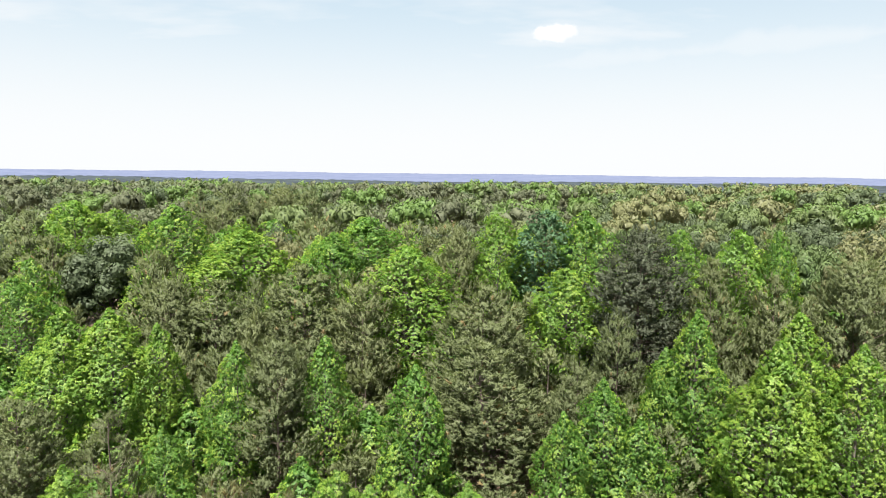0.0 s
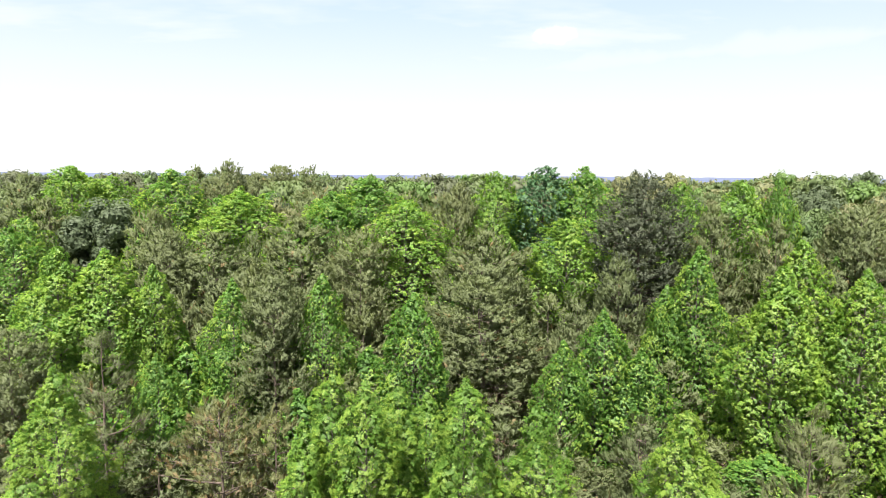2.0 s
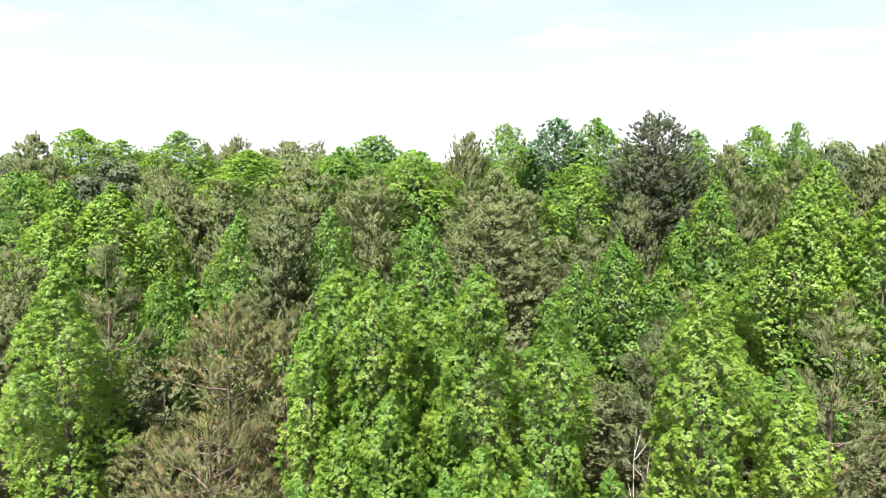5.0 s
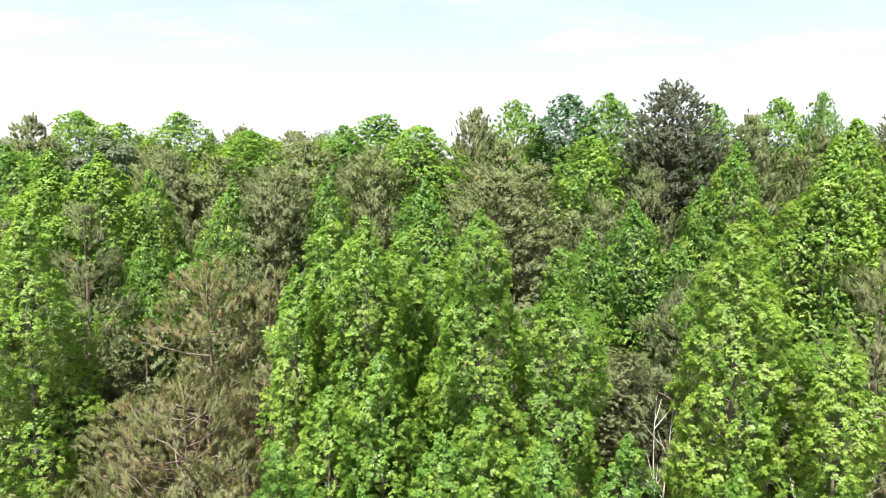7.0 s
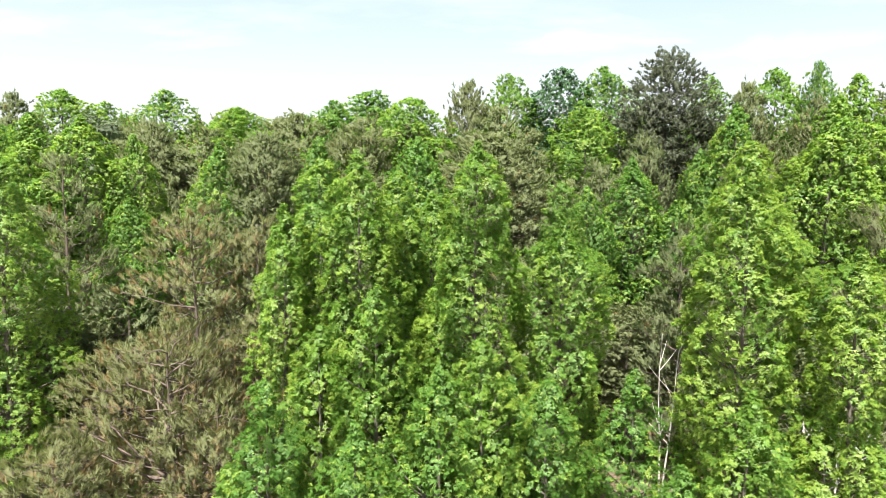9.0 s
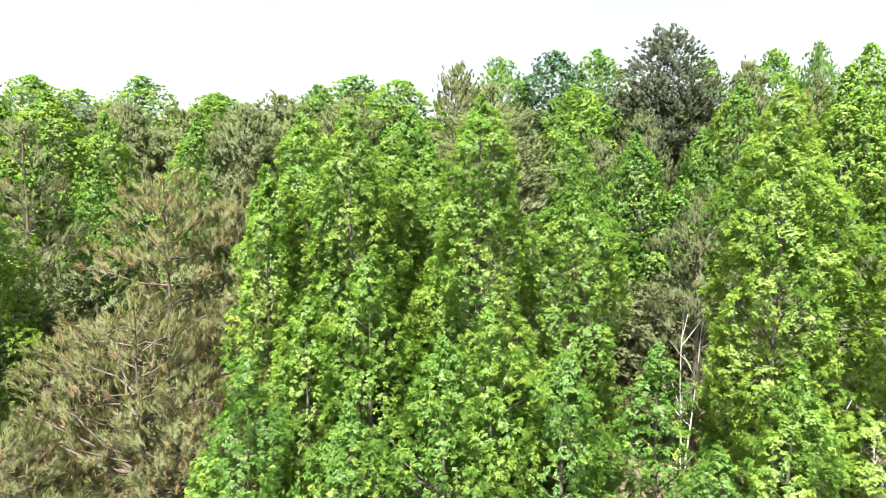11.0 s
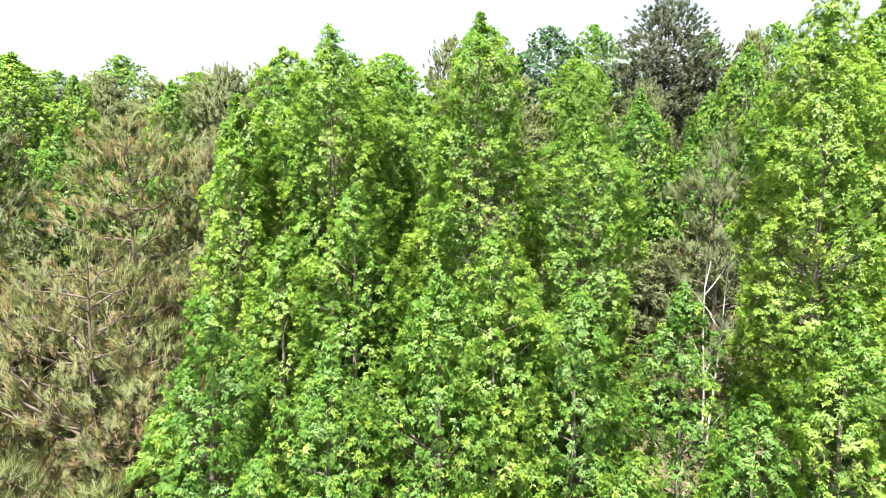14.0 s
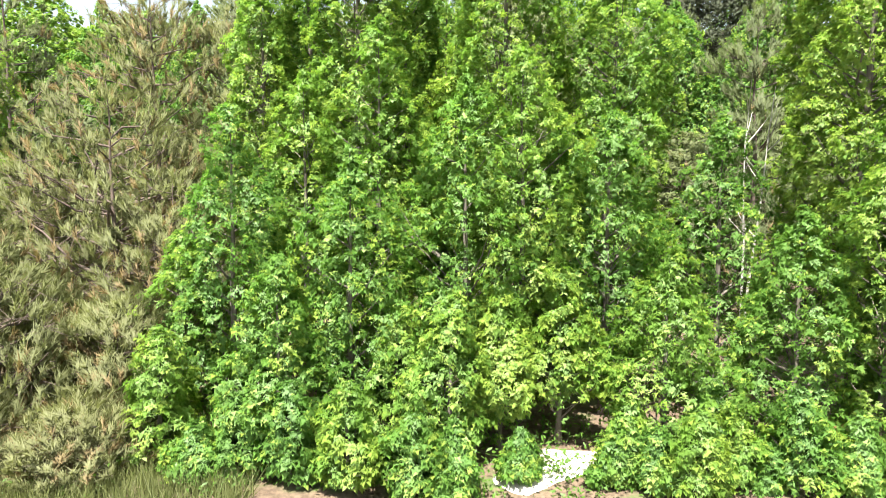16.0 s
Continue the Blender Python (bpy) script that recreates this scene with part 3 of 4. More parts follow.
def stand(tree, x, y, label, category, group="", turn=0.0, height=0.0):
    tree.matrix_basis = pose(x, y, float(ground_height(np.float64(x), np.float64(y))) - 0.05, 0, 0, turn)
    if height:
        tree.scale = (1.0, 1.0, height / leaf_top(tree))
    return tagged(tree, label, category, group)


# x, y, height, crown radius, green, gold or all in new leaf, lowest leaves as a share of the height
FRONT_GUMS = [
    (-5.3, 24.2, 10.9, 1.05, 1, 0.08), (-4.3, 25.6, 12.4, 1.05, 1, 0.15), (-2.7, 24.0, 12.4, 1.35, 1, 0.08), (-1.5, 25.5, 11.9, 1.0, 1, 0.15),
    (1.0, 23.8, 12.8, 1.65, 1, 0.1), (3.8, 24.2, 11.5, 1.65, 1, 0.1), (-0.5, 26.8, 11.2, 1.2, 1, 0.15), (8.5, 20.9, 12.6, 1.85, 2, 0.22), (10.5, 19.2, 10.1, 1.15, 2, 0.1), (-15.5, 25.4, 12.5, 2.2, 2, 0.08),
]
for k, (x, y, h, r, gold, low) in enumerate(FRONT_GUMS):
    tree = sweetgum(100 + k, h, r * 0.86, low, int(h * (2.2 + 2.4 * r)), 50, 10, 0.116, 0.95, (GUM_GOLD if gold else GUM, GUM_NEW), (0.25, 0.34, 0.7)[gold], 0.13, big_limbs=16, star=True)
    stand(tree, x, y, GOLD_LABEL if gold else SWEETGUM_LABEL, "tree", "front row of sweetgums", 0, h)

# small sweetgums at the wood's edge
SAPLINGS = [
    (-2.0, 22.4, 8.6, 1.0, 1, 0.1), (-3.7, 22.2, 7.4, 0.9, 1, 0.1),
    (0.0, 19.6, 6.8, 1.0, 0, 0.1), (1.15, 20.0, 7.5, 0.95, 1, 0.2), (2.0, 20.9, 6.2, 0.8, 0, 0.2), (0.6, 18.5, 3.0, 0.55, 2, 0.3), (1.75, 18.9, 3.2, 0.6, 2, 0.3), (-2.2, 19.2, 5.4, 0.9, 0, 0.1), (-4.7, 20.0, 6.4, 0.95, 0, 0.1), (3.0, 20.6, 6.4, 0.95, 0, 0.2), (5.6, 21.2, 6.3, 1.2, 0, 0.1),
    (6.3, 19.2, 4.4, 1.0, 0, 0.1), (7.6, 18.6, 6.6, 0.85, 1, 0.1), (-5.9, 20.3, 3.8, 0.9, 1, 0.08), (-0.3, 18.1, 3.0, 0.75, 1, 0.1), (3.5, 18.2, 3.8, 0.9, 1, 0.1), (-3.4, 18.3, 3.6, 0.9, 0, 0.08), (8.9, 19.6, 5.0, 1.0, 0, 0.1), (12.6, 20.4, 4.6, 1.1, 0, 0.05), (14.2, 21.8, 4.0, 1.2, 1, 0.05), (-1.3, 18.6, 2.6, 0.6, 1, 0.1),
]
for k, (x, y, h, r, gold, low) in enumerate(SAPLINGS):
    tree = sweetgum(200 + k, h, r * 1.15, low, int(8 + 5 * h), 30, 9, 0.115, 0.8, (GUM_GOLD if gold else GUM, GUM_NEW), (0.1, 0.26, 0.7)[gold], 0.2, 6, big_limbs=8, star=True)
    stand(tree, x, y, "small " + (GOLD_LABEL if gold else SWEETGUM_LABEL)[6:], "tree", "small sweetgums at the wood's edge", 0, h)

# x, y, height, crown radius, green, olive or browned, crown's foot
FRONT_PINES = [(14.6, 24.2, 11.8, 1.6, 0, 0.25), (9.0, 27.2, 10.2, 1.5, 0, 0.12), (-9.6, 27.5, 10.8, 2.3, 2, 0.15), (-8.8, 23.4, 7.2, 2.6, 1, 0.05), (-16.7, 31.2, 12.8, 2.0, 0, 0.2), (-12.6, 26.0, 5.6, 2.0, 1, 0.05), (-7.3, 28.0, 10.2, 1.5, 1, 0.2), (-7.0, 22.6, 5.2, 1.5, 1, 0.03), (-11.0, 20.6, 4.4, 1.8, 1, 0.03), (-8.9, 19.0, 3.4, 1.5, 1, 0.03), (-6.9, 19.5, 2.6, 1.1, 1, 0.03), (-6.6, 17.6, 1.3, 0.9, 1, 0.03), (-8.6, 17.0, 1.5, 1.0, 1, 0.03)]
for k, (x, y, h, r, dry, low) in enumerate(FRONT_PINES):
    tree = pine(300 + k, h, r * 1.12, low, 64, 16, 42, 0.22, 0.021, (PINE_OLIVE if dry else PINE, PINE_DRY), (0.04, 0.17, 0.42)[dry], big_limbs=16)
    stand(tree, x, y, DRY_LABEL if dry else PINE_LABEL, "tree", "front pines", 0, h)

# ---- trees of the wood behind ----
MADE = {}


def middle_tree(kind, pick):
    """A tree of the wood at its own size: the tree, its height and its radius."""
    if kind == "gum":
        return sweetgum(400 + pick, 14.0, 2.0, 0.15, 90, 64, 9, 0.11, 1.1, (GUM, GUM_NEW), 0.2, 0.12, 6), 14.0, 2.0
    if kind == "gold":
        return sweetgum(420 + pick, 14.0, 2.0, 0.15, 90, 64, 9, 0.11, 1.1, (GUM_GOLD, GUM_NEW), 0.42, 0.12, 6), 14.0, 2.0
    if kind == "gold_dome":
        return sweetgum(425 + pick, 18.0, 3.0, 0.4, 110, 50, 9, 0.135, 1.2, (GUM_GOLD, GUM_NEW), 0.55, 0.2, 6, dome=True), 18.0, 3.0
    if kind == "dome":
        return sweetgum(430 + pick, 18.0, 2.6, 0.38, 100, 52, 9, 0.13, 1.2, (GUM_GOLD if pick % 2 else GUM, GUM_NEW), 0.26, 0.2, 6, dome=True), 18.0, 2.6
    if kind == "low_gum":
        return sweetgum(436 + pick, 12.0, 2.0, 0.2, 60, 28, 7, 0.21, 1.2, (GUM, GUM_NEW), 0.2, 0.13, 5), 12.0, 2.0
    if kind == "low_pine":
        return pine(450 + pick, 12.0, 2.2, 0.35, 62, 10, 14, 0.32, 0.1, (PINE, PINE_DRY), 0.03, 5), 12.0, 2.2
    if kind == "pine":
        return pine(440 + pick, 15.0, 2.6, 0.3, 130, 22, 16, 0.22, 0.065, (PINE, PINE_DRY), 0.03, 6, fan=0.85), 15.0, 2.6
    if kind == "great_pine":
        return pine(448, 21.0, 2.8, 0.3, 320, 18, 14, 0.2, 0.065, (GREAT_PINE, PINE_DRY), 0.0, 8, fan=1.1), 21.0, 2.8
    if kind == "cedar":
        return sweetgum(460 + pick, 20.0, 2.0, 0.3, 90, 36, 8, 0.17, 1.0, (CEDAR, CEDAR), 0.3, 0.12, 6, dome=True), 20.0, 2.0
    if kind == "oak":
        return oak(470 + pick, 16.0, 4.0, 70, 230, 0.3, OAK_DARK), 16.0, 4.0
    if kind == "far_gum":
        return sweetgum(480 + pick, 18.0, 3.0, 0.4, 60, 40, 8, 0.2, 1.6, (GUM if pick % 3 else GUM_GOLD, GUM_NEW), 0.4, 0.14, 5, dome=True), 18.0, 3.0
    if kind == "far_pine":
        return pine(500 + pick, 18.0, 3.2, 0.5, 60, 11, 14, 0.38, 0.12, (PINE, PINE_DRY), 0.03, 5), 18.0, 3.2
    return oak(520 + pick, 17.0, 4.0, 40, 150, 0.38, (OAK, OAK_TAN, OAK_DARK, OAK)[pick % 4], 5), 17.0, 4.0


LABELS = {"gum": SWEETGUM_LABEL, "dome": "sweetgum with a broad rounded bright green crown", "low_gum": SWEETGUM_LABEL, "low_pine": PINE_LABEL, "gold": GOLD_LABEL, "gold_dome": "broad sweetgum crown in yellow-green new leaf", "pine": PINE_LABEL, "great_pine": "tall old pine with a dense rounded dark crown above the canopy", "cedar": "slender dark bluish-green conical tree above the canopy", "oak": "broad round-headed oak with dull green leaves",
          "far_gum": "tall sweetgum with a bright green crown", "far_pine": "tall pine with a rounded grey-green crown", "far_oak": "broad oak crown in dull olive green"}


def plant(kind, pick, x, y, height, radius, turn, group="trees of the wood"):
    z = float(ground_height(np.float64(x), np.float64(y))) - 0.05
    if (kind, pick) not in MADE:
        tree, h0, r0 = middle_tree(kind, pick)
        h0 = leaf_top(tree)
        MADE[kind, pick] = (tree, h0, r0)
        tree.matrix_basis = pose(x, y, z, 0, 0, turn) @ Matrix.Diagonal((radius / r0, radius / r0, height / h0, 1))
    else:
        first, h0, r0 = MADE[kind, pick]
        sx, sy, sz = first.scale
        tree = copy_thing(first, pose(x, y, z, 0, 0, turn) @ Matrix.Diagonal((radius / r0 / sx, radius / r0 / sy, height / h0 / sz, 1)))
    return tagged(tree, LABELS[kind], "tree", group)


# x, y, height, crown radius of the trees that can be told apart
WOOD = {
    "gum": [(-15.2, 34.0, 10.8, 1.4), (-13.3, 41.0, 13.7, 1.7), (-7.6, 41.0, 13.9, 1.7), (-1.5, 36.0, 13.8, 1.8), (9.7, 37.0, 12.8, 1.8), (16.7, 41.5, 15.9, 1.9), (14.9, 41.5, 13.4, 1.4), (7.0, 35.5, 11.4, 1.4), (11.7, 36.5, 10.6, 1.7)],
    "dome": [(-32.8, 49.5, 16.2, 2.2), (24.9, 54.0, 20.0, 2.4), (27.1, 52.0, 20.3, 1.3), (10.4, 52.5, 17.0, 2.5), (13.5, 60.0, 21.2, 2.5), (5.3, 60.5, 20.6, 2.3), (-7.7, 66.0, 20.0, 4.0), (-2.9, 56.0, 18.3, 3.0), (-10.7, 63.0, 18.7, 2.5), (21.0, 56.0, 19.8, 1.8), (-29.3, 71.0, 20.7, 3.0)],
    "gold": [(-25.3, 42.0, 15.4, 2.4), (-21.9, 42.6, 15.4, 2.6), (-19.3, 43.0, 14.4, 1.7), (20.6, 36.5, 16.9, 2.0), (18.5, 35.0, 15.5, 2.2), (23.2, 35.0, 15.5, 2.0)],
    "gold_dome": [(-41.5, 73.0, 21.1, 3.6), (-37.8, 75.0, 20.1, 3.0), (-20.4, 67.0, 18.6, 4.4)],
    "pine": [(-23.7, 35.0, 11.9, 2.3), (-10.2, 39.5, 14.3, 2.2), (3.0, 39.5, 14.3, 3.5), (3.2, 47.5, 16.5, 3.5), (8.9, 41.0, 12.7, 1.7), (31.2, 48.0, 18.5, 2.9), (21.0, 49.0, 18.3, 2.1), (25.0, 48.0, 17.3, 2.2), (12.8, 46.0, 14.6, 1.8),
             (1.5, 58.0, 19.7, 2.0), (-11.5, 54.0, 16.8, 3.7), (-19.0, 53.5, 15.6, 3.6), (-6.3, 50.0, 16.1, 2.7), (-22.1, 52.0, 15.9, 2.5), (-44.0, 68.0, 20.0, 3.0), (-40.0, 66.0, 17.7, 2.9), (-30.5, 90.0, 20.0, 3.1), (-27.2, 110.0, 21.6, 3.8), (-35.9, 110.0, 22.3, 3.4), (-41.2, 110.0, 21.3, 3.0), (-22.9, 110.0, 21.4, 3.2), (-31.5, 112.0, 20.5, 3.5)],
    "great_pine": [(15.3, 49.5, 20.5, 3.3)],
    "cedar": [(9.5, 61.0, 21.2, 2.5)],
    "oak": [(-35.3, 68.0, 17.6, 4.4), (46.2, 80.0, 19.1, 3.6)],
}
dice = np.random.default_rng(7)
taken = [(t[0], t[1], t[3]) for t in FRONT_GUMS + SAPLINGS + FRONT_PINES]
for kind, trees in WOOD.items():
    for k, (x, y, h, r) in enumerate(trees):
        plant(kind, k % 4, x, y, h, r * (1.3 if "dome" in kind else 1.15), dice.uniform(0, 360))
        taken.append((x, y, r))

# trees between them, lower than the ones that stand out
for _ in range(2400):
    y = 27 + 68 * dice.uniform(0, 1) ** 0.75
    x = dice.uniform(-1, 1) * (0.74 * y + 8)
    r = dice.uniform(1.8, 2.7) if y < 60 else dice.uniform(2.6, 4.0)
    if any((x - a) ** 2 + (y - b) ** 2 < ((0.6 if y < 62 else 0.7) * (r + c)) ** 2 for a, b, c in taken):
        continue
    taken.append((x, y, r))
    roof = np.interp(y, [27, 34, 45, 55, 62, 70, 90, 120], [6.5, 8.0, 11.0, 15.0, 17.4, 18.6, 19.0, 18.5])
    h = roof * dice.uniform(0.84, 1.0)
    if 46 < y < 66 and abs(x / y + 0.52) < 0.065:
        h *= 0.7  # lower growth before the dark oak
    choice = dice.uniform()
    if y < 58:
        kind = ("low_gum" if y > 33 else "gum") if choice < 0.16 else ("low_pine" if y > 30 else "pine")
    elif x > 0.25 * y and choice < 0.7:
        kind = "far_oak"
    else:
        kind = "far_gum" if choice < 0.42 else ("far_pine" if choice < 0.85 else "far_oak")
    plant(kind, int(dice.integers(4)), x, y, h, r, dice.uniform(0, 360))

# ---- the canopy beyond ----
def far_woods(seed, near, far, spacing, lobes, per, leaf, low, high):
    """Crowns of the wood beyond, too many to count, in one mesh."""
    rng = np.random.default_rng(seed)
    shapes = [broad_crown(seed + i, 1.0, 1.0, lobes, per, leaf, 1.0, -0.05, 1, (0.5, 0.74)) for i in range(6)]
    verts, faces, turned, which, y, start = [], [], [], [], near, 0
    while y < far:
        for x in np.arange(-0.76 * y - 10, 0.76 * y + 10, spacing):
            px, py = x + rng.uniform(-0.5, 0.5) * spacing, y + rng.uniform(-0.5, 0.5) * spacing
            if py > 230 and 0.655 < px / py < 0.72:
                continue  # a gap towards the field
            patch = noise.noise(Vector((px * 0.011, py * 0.011, seed)))
            r, h = spacing * rng.uniform(0.36, 0.6), (low + high) / 2 + (high - low) * (0.6 * rng.uniform(-1, 1) + 0.35 * patch)
            s, tri, face = shapes[rng.integers(6)]
            faces.append(tri + start)
            start += len(s)
            a = rng.uniform(0, 6.28)
            c, d = math.cos(a), math.sin(a)
            base = float(ground_height(np.float64(px), np.float64(py)))
            verts.append(np.column_stack([(s[:, 0] * c - s[:, 1] * d) * r + px, (s[:, 0] * d + s[:, 1] * c) * r + py, (s[:, 2] - 1) * r * 1.35 + h + base]))
            turned.append(np.column_stack([face[:, 0] * c - face[:, 1] * d, face[:, 0] * d + face[:, 1] * c, face[:, 2]]))
            mood = patch + rng.normal(0, 0.3)
            if px > 0.22 * py:
                kind = int(rng.choice([1, 2, 3, 4], p=[0.4, 0.25, 0.25, 0.1]))
            else:
                kind = 4 if mood > 0.42 else int(rng.choice([0, 1, 3, 4], p=[0.5, 0.17, 0.18, 0.15]))
            which.append(np.full(len(tri), kind))
        y += spacing * 0.9
    verts = np.vstack(verts)
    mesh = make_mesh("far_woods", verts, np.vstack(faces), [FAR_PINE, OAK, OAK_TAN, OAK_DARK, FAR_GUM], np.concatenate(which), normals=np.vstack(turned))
    return tagged(new("far_woods", mesh), "mixed pine and broadleaf canopy stretching to the horizon", "forest", kind="stuff")


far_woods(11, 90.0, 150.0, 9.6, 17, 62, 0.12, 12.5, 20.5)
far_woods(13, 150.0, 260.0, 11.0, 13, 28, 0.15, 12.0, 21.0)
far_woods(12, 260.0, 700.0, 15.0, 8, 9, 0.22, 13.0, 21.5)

# ---- undergrowth ----
def undergrowth(name, seed, count, x0, x1, y0, y1, tall, leaf, mat, label):
    rng = np.random.default_rng(seed)
    foot = np.column_stack([rng.uniform(x0, x1, count), rng.uniform(y0, y1, count)])
    size = tall * rng.uniform(0.4, 1.0, count)
    which = np.repeat(np.arange(count), 26)
    off = rng.normal(0, 0.32, (len(which), 3)) * size[which][:, None]
    pos = np.column_stack([foot[which], ground_height(foot[which, 0], foot[which, 1]) + size[which] * 0.5]) + off
    pos[:, 2] = np.maximum(pos[:, 2], 0.08)
    way = unit(rng.normal(0, 1, (len(which), 3)) * np.array([1, 1, 0.5]))
    length = leaf * rng.uniform(0.6, 1.3, len(which))
    verts, faces = kites(pos, way, length, length * 0.5, rng)
    return tagged(new(name, make_mesh(name, verts, faces, [mat])), label, "undergrowth", kind="stuff")


undergrowth("undergrowth", 31, 1500, -24, 22, 21.5, 34, 1.3, 0.11, SHRUB, "low green shrubs and seedlings under the trees")
undergrowth("undergrowth", 32, 420, -12, 12, 16.6, 19.6, 0.75, 0.1, SHRUB, "low green seedlings at the wood's edge")


def grass(name, seed, count, x0, x1, y0, y1, tall, mat, label):
    rng = np.random.default_rng(seed)
    tuft = np.column_stack([rng.uniform(x0, x1, count), rng.uniform(y0, y1, count)])
    which = np.repeat(np.arange(count), 9)
    foot = tuft[which] + rng.normal(0, 0.07, (len(which), 2))
    base = np.column_stack([foot, ground_height(foot[:, 0], foot[:, 1]) - 0.02])
    lean = rng.normal(0, 0.35, (len(which), 2))
    length = tall * rng.uniform(0.5, 1.2, len(which))
    tip = base + np.column_stack([lean * length[:, None], length])
    side = np.column_stack([rng.normal(0, 1, (len(which), 2)), np.zeros(len(which))])
    side = unit(side) * 0.009
    verts = np.stack([base + side, base - side, tip], 1).reshape(-1, 3)
    return tagged(new(name, make_mesh(name, verts, np.arange(len(verts)).reshape(-1, 3), [mat])), label, "grass", kind="stuff")


grass("dry_grass", 41, 2600, -13, -3.4, 15.8, 20.5, 0.5, STRAW, "tufts of yellow-green grass at the wood's edge")


def leafy_bush(name, seed, x, y, tall, wide, count, leaf, mat, label, group):
    """A low bush: a few stems and a heap of leaves."""
    rng = np.random.default_rng(seed)
    bush = new(name)
    az = np.arange(7) * GOLDEN
    out = np.column_stack([np.cos(az), np.sin(az), np.zeros(7)])
    lines = limb_lines(np.zeros((7, 3)), out, np.full(7, wide * 0.7), np.full(7, 0.8 * tall / wide), np.full(7, 0.1))
    verts, faces = tubes(lines, np.full((7, 1), 0.02) * np.array([1.0, 0.7, 0.5, 0.2]), 4)
    tagged(part("branchwork", make_mesh("branchwork", verts, faces, [GUM_BARK]), bush), kind="stuff")
    lump = rng.normal(0, 0.42, (14, 3)) * np.array([wide, wide, tall * 0.55]) + np.array([0, 0, tall * 0.6])
    which = rng.integers(0, 14, count)
    pos = lump[which] + rng.normal(0, 0.17, (count, 3))
    pos[:, 2] = np.clip(pos[:, 2], 0.05, tall)
    turn, tilt = rng.uniform(0, 2 * np.pi, count), rng.uniform(-1.0, 0.3, count)
    way = np.column_stack([np.cos(turn) * np.cos(tilt), np.sin(turn) * np.cos(tilt), np.sin(tilt)])
    length = leaf * rng.uniform(0.7, 1.25, count)
    verts, faces = kites(pos, way, length, length * 0.45, rng)
    part("crown", make_mesh("crown", verts, faces, [mat]), bush)
    return stand(bush, x, y, label, "bush", group)


SEEDLINGS = [(-2.0, 17.7, 1.3, 0.6, 1), (-0.7, 17.6, 0.9, 0.55, 0), (2.7, 17.5, 1.4, 0.6, 1), (4.2, 17.7, 1.6, 0.7, 0), (5.8, 17.9, 1.3, 0.6, 1), (-5.4, 18.0, 2.4, 0.95, 1), (-4.5, 17.3, 1.0, 0.6, 0), (-2.6, 17.4, 0.8, 0.5, 0), (-0.3, 16.9, 0.9, 0.5, 0), (3.0, 17.1, 1.0, 0.5, 0), (4.9, 17.2, 0.8, 0.6, 0), (7.5, 17.4, 1.8, 0.7, 1)]
for x in np.arange(-4.6, 7.9, 0.9):
    if not 1.0 < x < 1.8:
        SEEDLINGS.append((x + dice.uniform(-0.15, 0.15), dice.uniform(16.7, 17.6), dice.uniform(0.7, 1.8), dice.uniform(0.42, 0.62), int(dice.uniform() < 0.4)))
for k, (x, y, h, r, gold) in enumerate(SEEDLINGS):
    tree = sweetgum(600 + k, h, r, 0.12, int(8 + 7 * h), 22, 8, 0.12, 0.55, (GUM_GOLD if gold else GUM, GUM_NEW), 0.35 if gold else 0.12, 0.22, 5, star=True)
    stand(tree, x, y, "sweetgum seedling with " + ("yellow-green" if gold else "bright green") + " leaves at the wood's edge", "seedling", "sweetgum seedlings", 0, h)
for k, (x, y) in enumerate([(6.7, 18.6), (6.1, 17.8), (-4.2, 18.6)]):
    leafy_bush("fern", 640 + k, x, y, 0.6, 0.5, 260, 0.15, FERN_RED, "withered russet fern on the forest floor", "withered ferns")


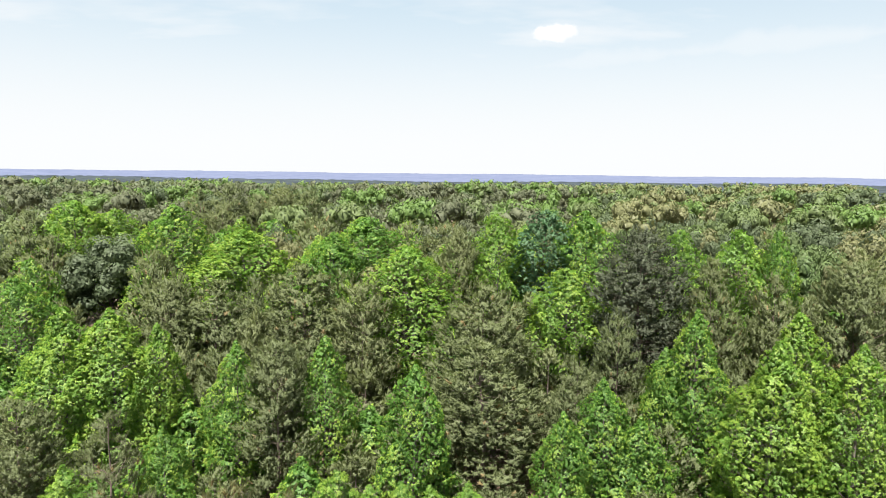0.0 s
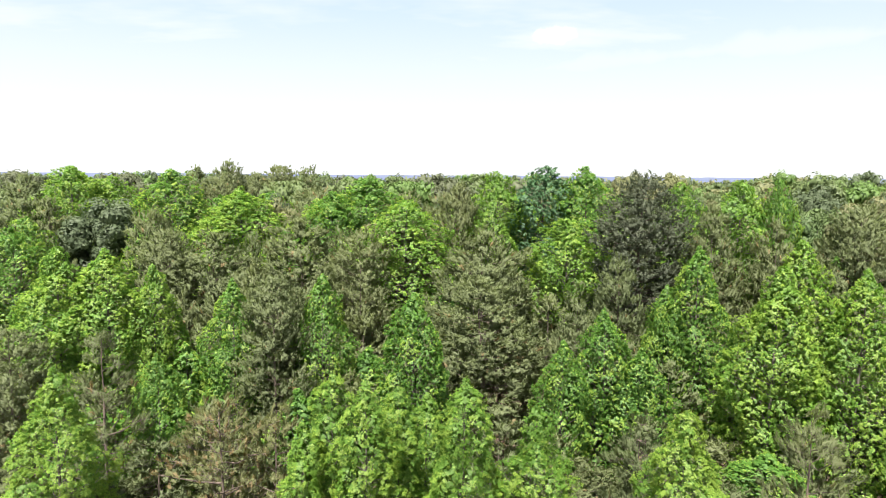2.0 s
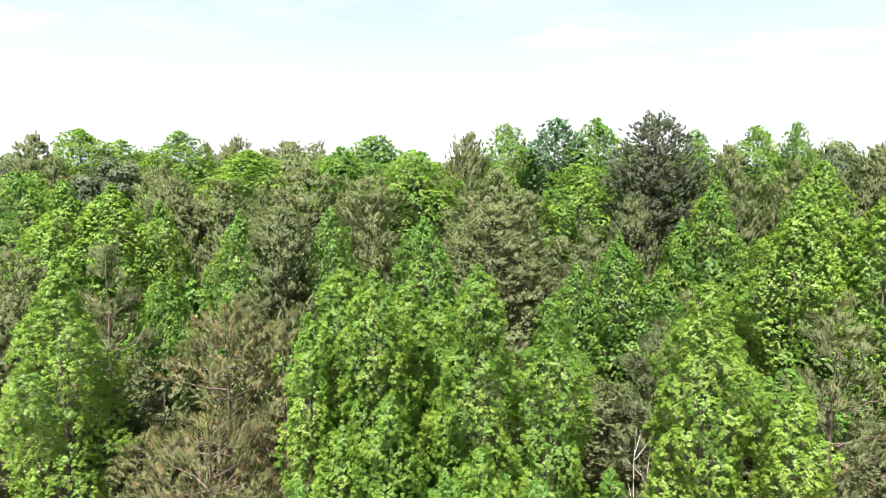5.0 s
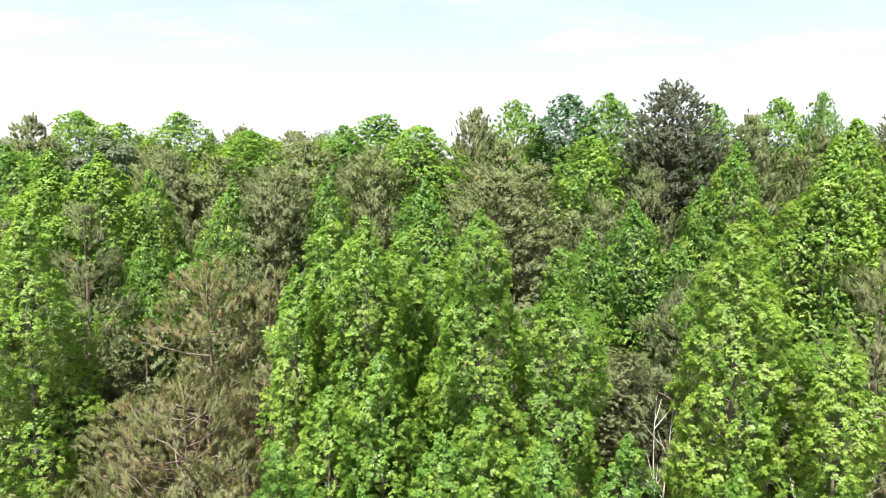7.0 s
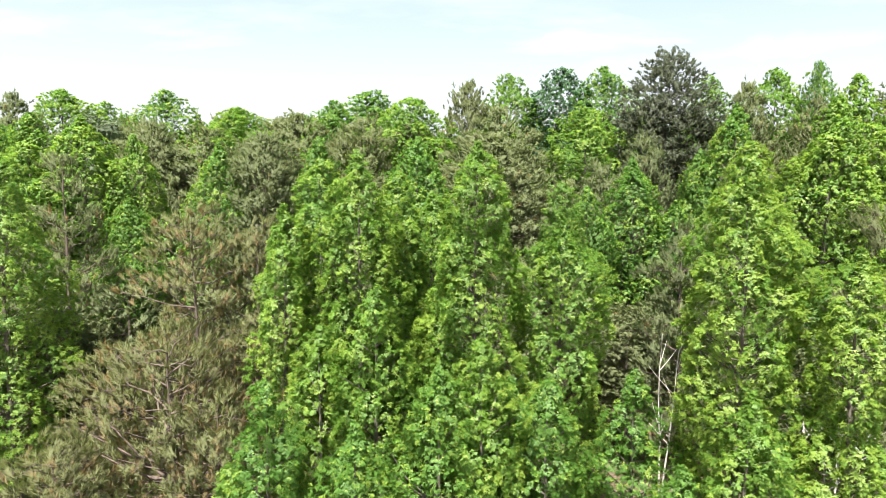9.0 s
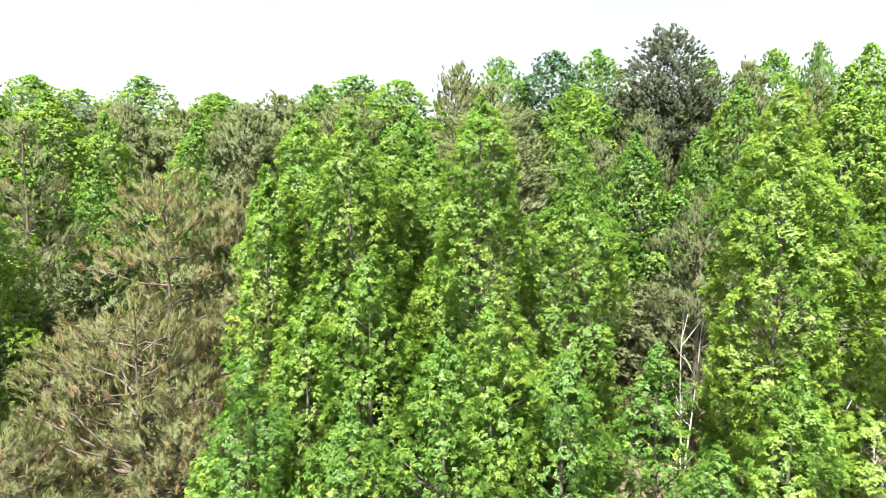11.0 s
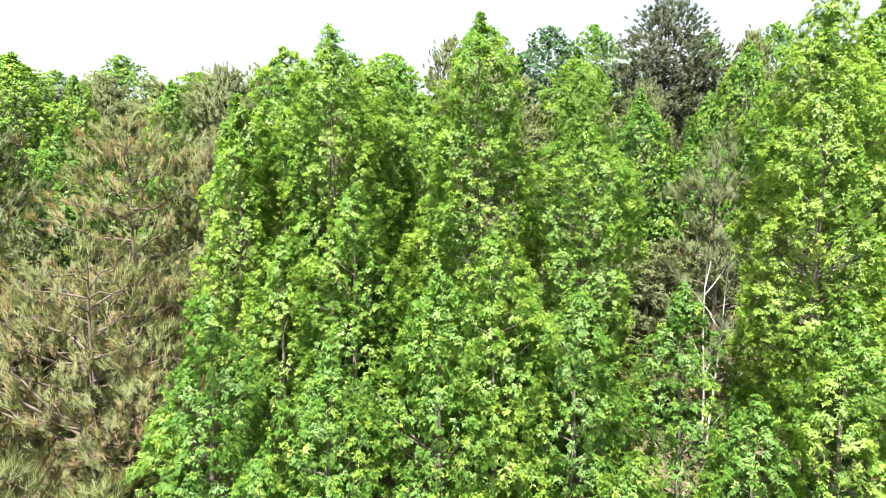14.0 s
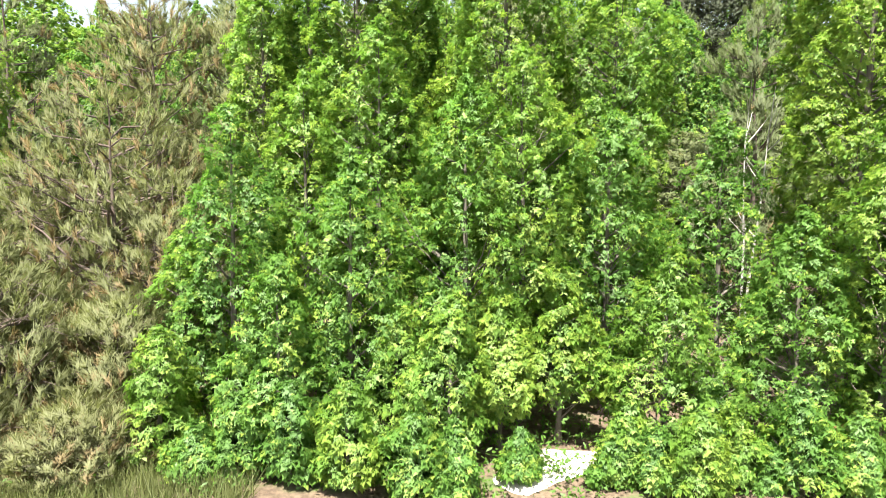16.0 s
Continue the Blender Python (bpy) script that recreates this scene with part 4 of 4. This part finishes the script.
def snag(seed, x, y, height, stems, spread, label):
    """A dead sapling: thin bare pale stems that fork."""
    rng = np.random.default_rng(seed)
    tree = new("dead_tree")
    for k in range(stems):
        a = rng.uniform(0, 6.28)
        steps = 7
        u = np.linspace(0, 1, steps)
        lean = spread * rng.uniform(0.4, 1.0) * u ** 1.4
        line = np.column_stack([np.cos(a) * lean, np.sin(a) * lean, u * height * rng.uniform(0.8, 1.0) - 0.1]) + np.column_stack([rng.normal(0, 0.05, (steps, 2)) * u[:, None], np.zeros(steps)])
        verts, faces = tubes(line[None], (0.045 * (1 - 0.8 * u))[None], 6)
        part("stem", make_mesh("stem", verts, faces, [PALE_BARK], smooth=True), tree)
        n = 9
        which = rng.uniform(0.45, 0.98, n)
        start = np.column_stack([np.interp(which, u, line[:, i]) for i in range(3)])
        az = rng.uniform(0, 6.28, n)
        out = np.column_stack([np.cos(az), np.sin(az), np.zeros(n)])
        lines = limb_lines(start, out, rng.uniform(0.3, 0.9, n), np.full(n, 0.9), np.full(n, 0.2))
        verts, faces = tubes(lines, np.full((n, 1), 0.016) * np.array([1.0, 0.7, 0.5, 0.3]), 4)
        tagged(part("branchwork", make_mesh("branchwork", verts, faces, [PALE_BARK]), tree), kind="stuff")
    return stand(tree, x, y, label, "dead tree", "dead saplings")


snag(701, 7.15, 23.4, 7.8, 2, 0.5, "bare dead sapling with pale grey-white bark")
snag(702, 12.0, 22.2, 5.6, 4, 1.1, "bare dead sapling with forking pale stems")


def utility_pole(x, y, top):
    """A wooden pole with a cross-arm and its insulators."""
    pole = new("utility_pole")
    foot = float(ground_height(np.float64(x), np.float64(y)))
    height = top - foot
    verts, faces = tubes(np.array([[[0, 0, -0.3], [0, 0, height * 0.5], [0, 0, height]]]), np.array([[0.24, 0.2, 0.15]]), 8)
    part("shaft", make_mesh("shaft", verts, faces, [PALE_BARK], smooth=True), pole)
    verts, faces = tubes(np.array([[[-1.4, -0.2, height - 0.7], [0, -0.2, height - 0.7], [1.4, -0.2, height - 0.7]]]), np.full((1, 3), 0.09), 4)
    part("crossarm", make_mesh("crossarm", verts, faces, [PALE_BARK]), pole)
    for dx in (-1.2, -0.5, 0.5, 1.2):
        verts, faces = tubes(np.array([[[dx, -0.2, height - 0.62], [dx, -0.2, height - 0.5], [dx, -0.2, height - 0.36]]]), np.array([[0.05, 0.09, 0.04]]), 6)
        part("insulator", make_mesh("insulator", verts, faces, [PALE_BARK], smooth=True), pole)
    pole.matrix_basis = pose(x, y, foot, 0, 0, 20)
    return tagged(pole, "weathered grey utility pole beyond the woods", "utility pole", "utility poles")


for pole_x, top in ((262.0, 16.5), (271.0, 17.7), (275.9, 15.9)):
    utility_pole(pole_x, 420.0, top)
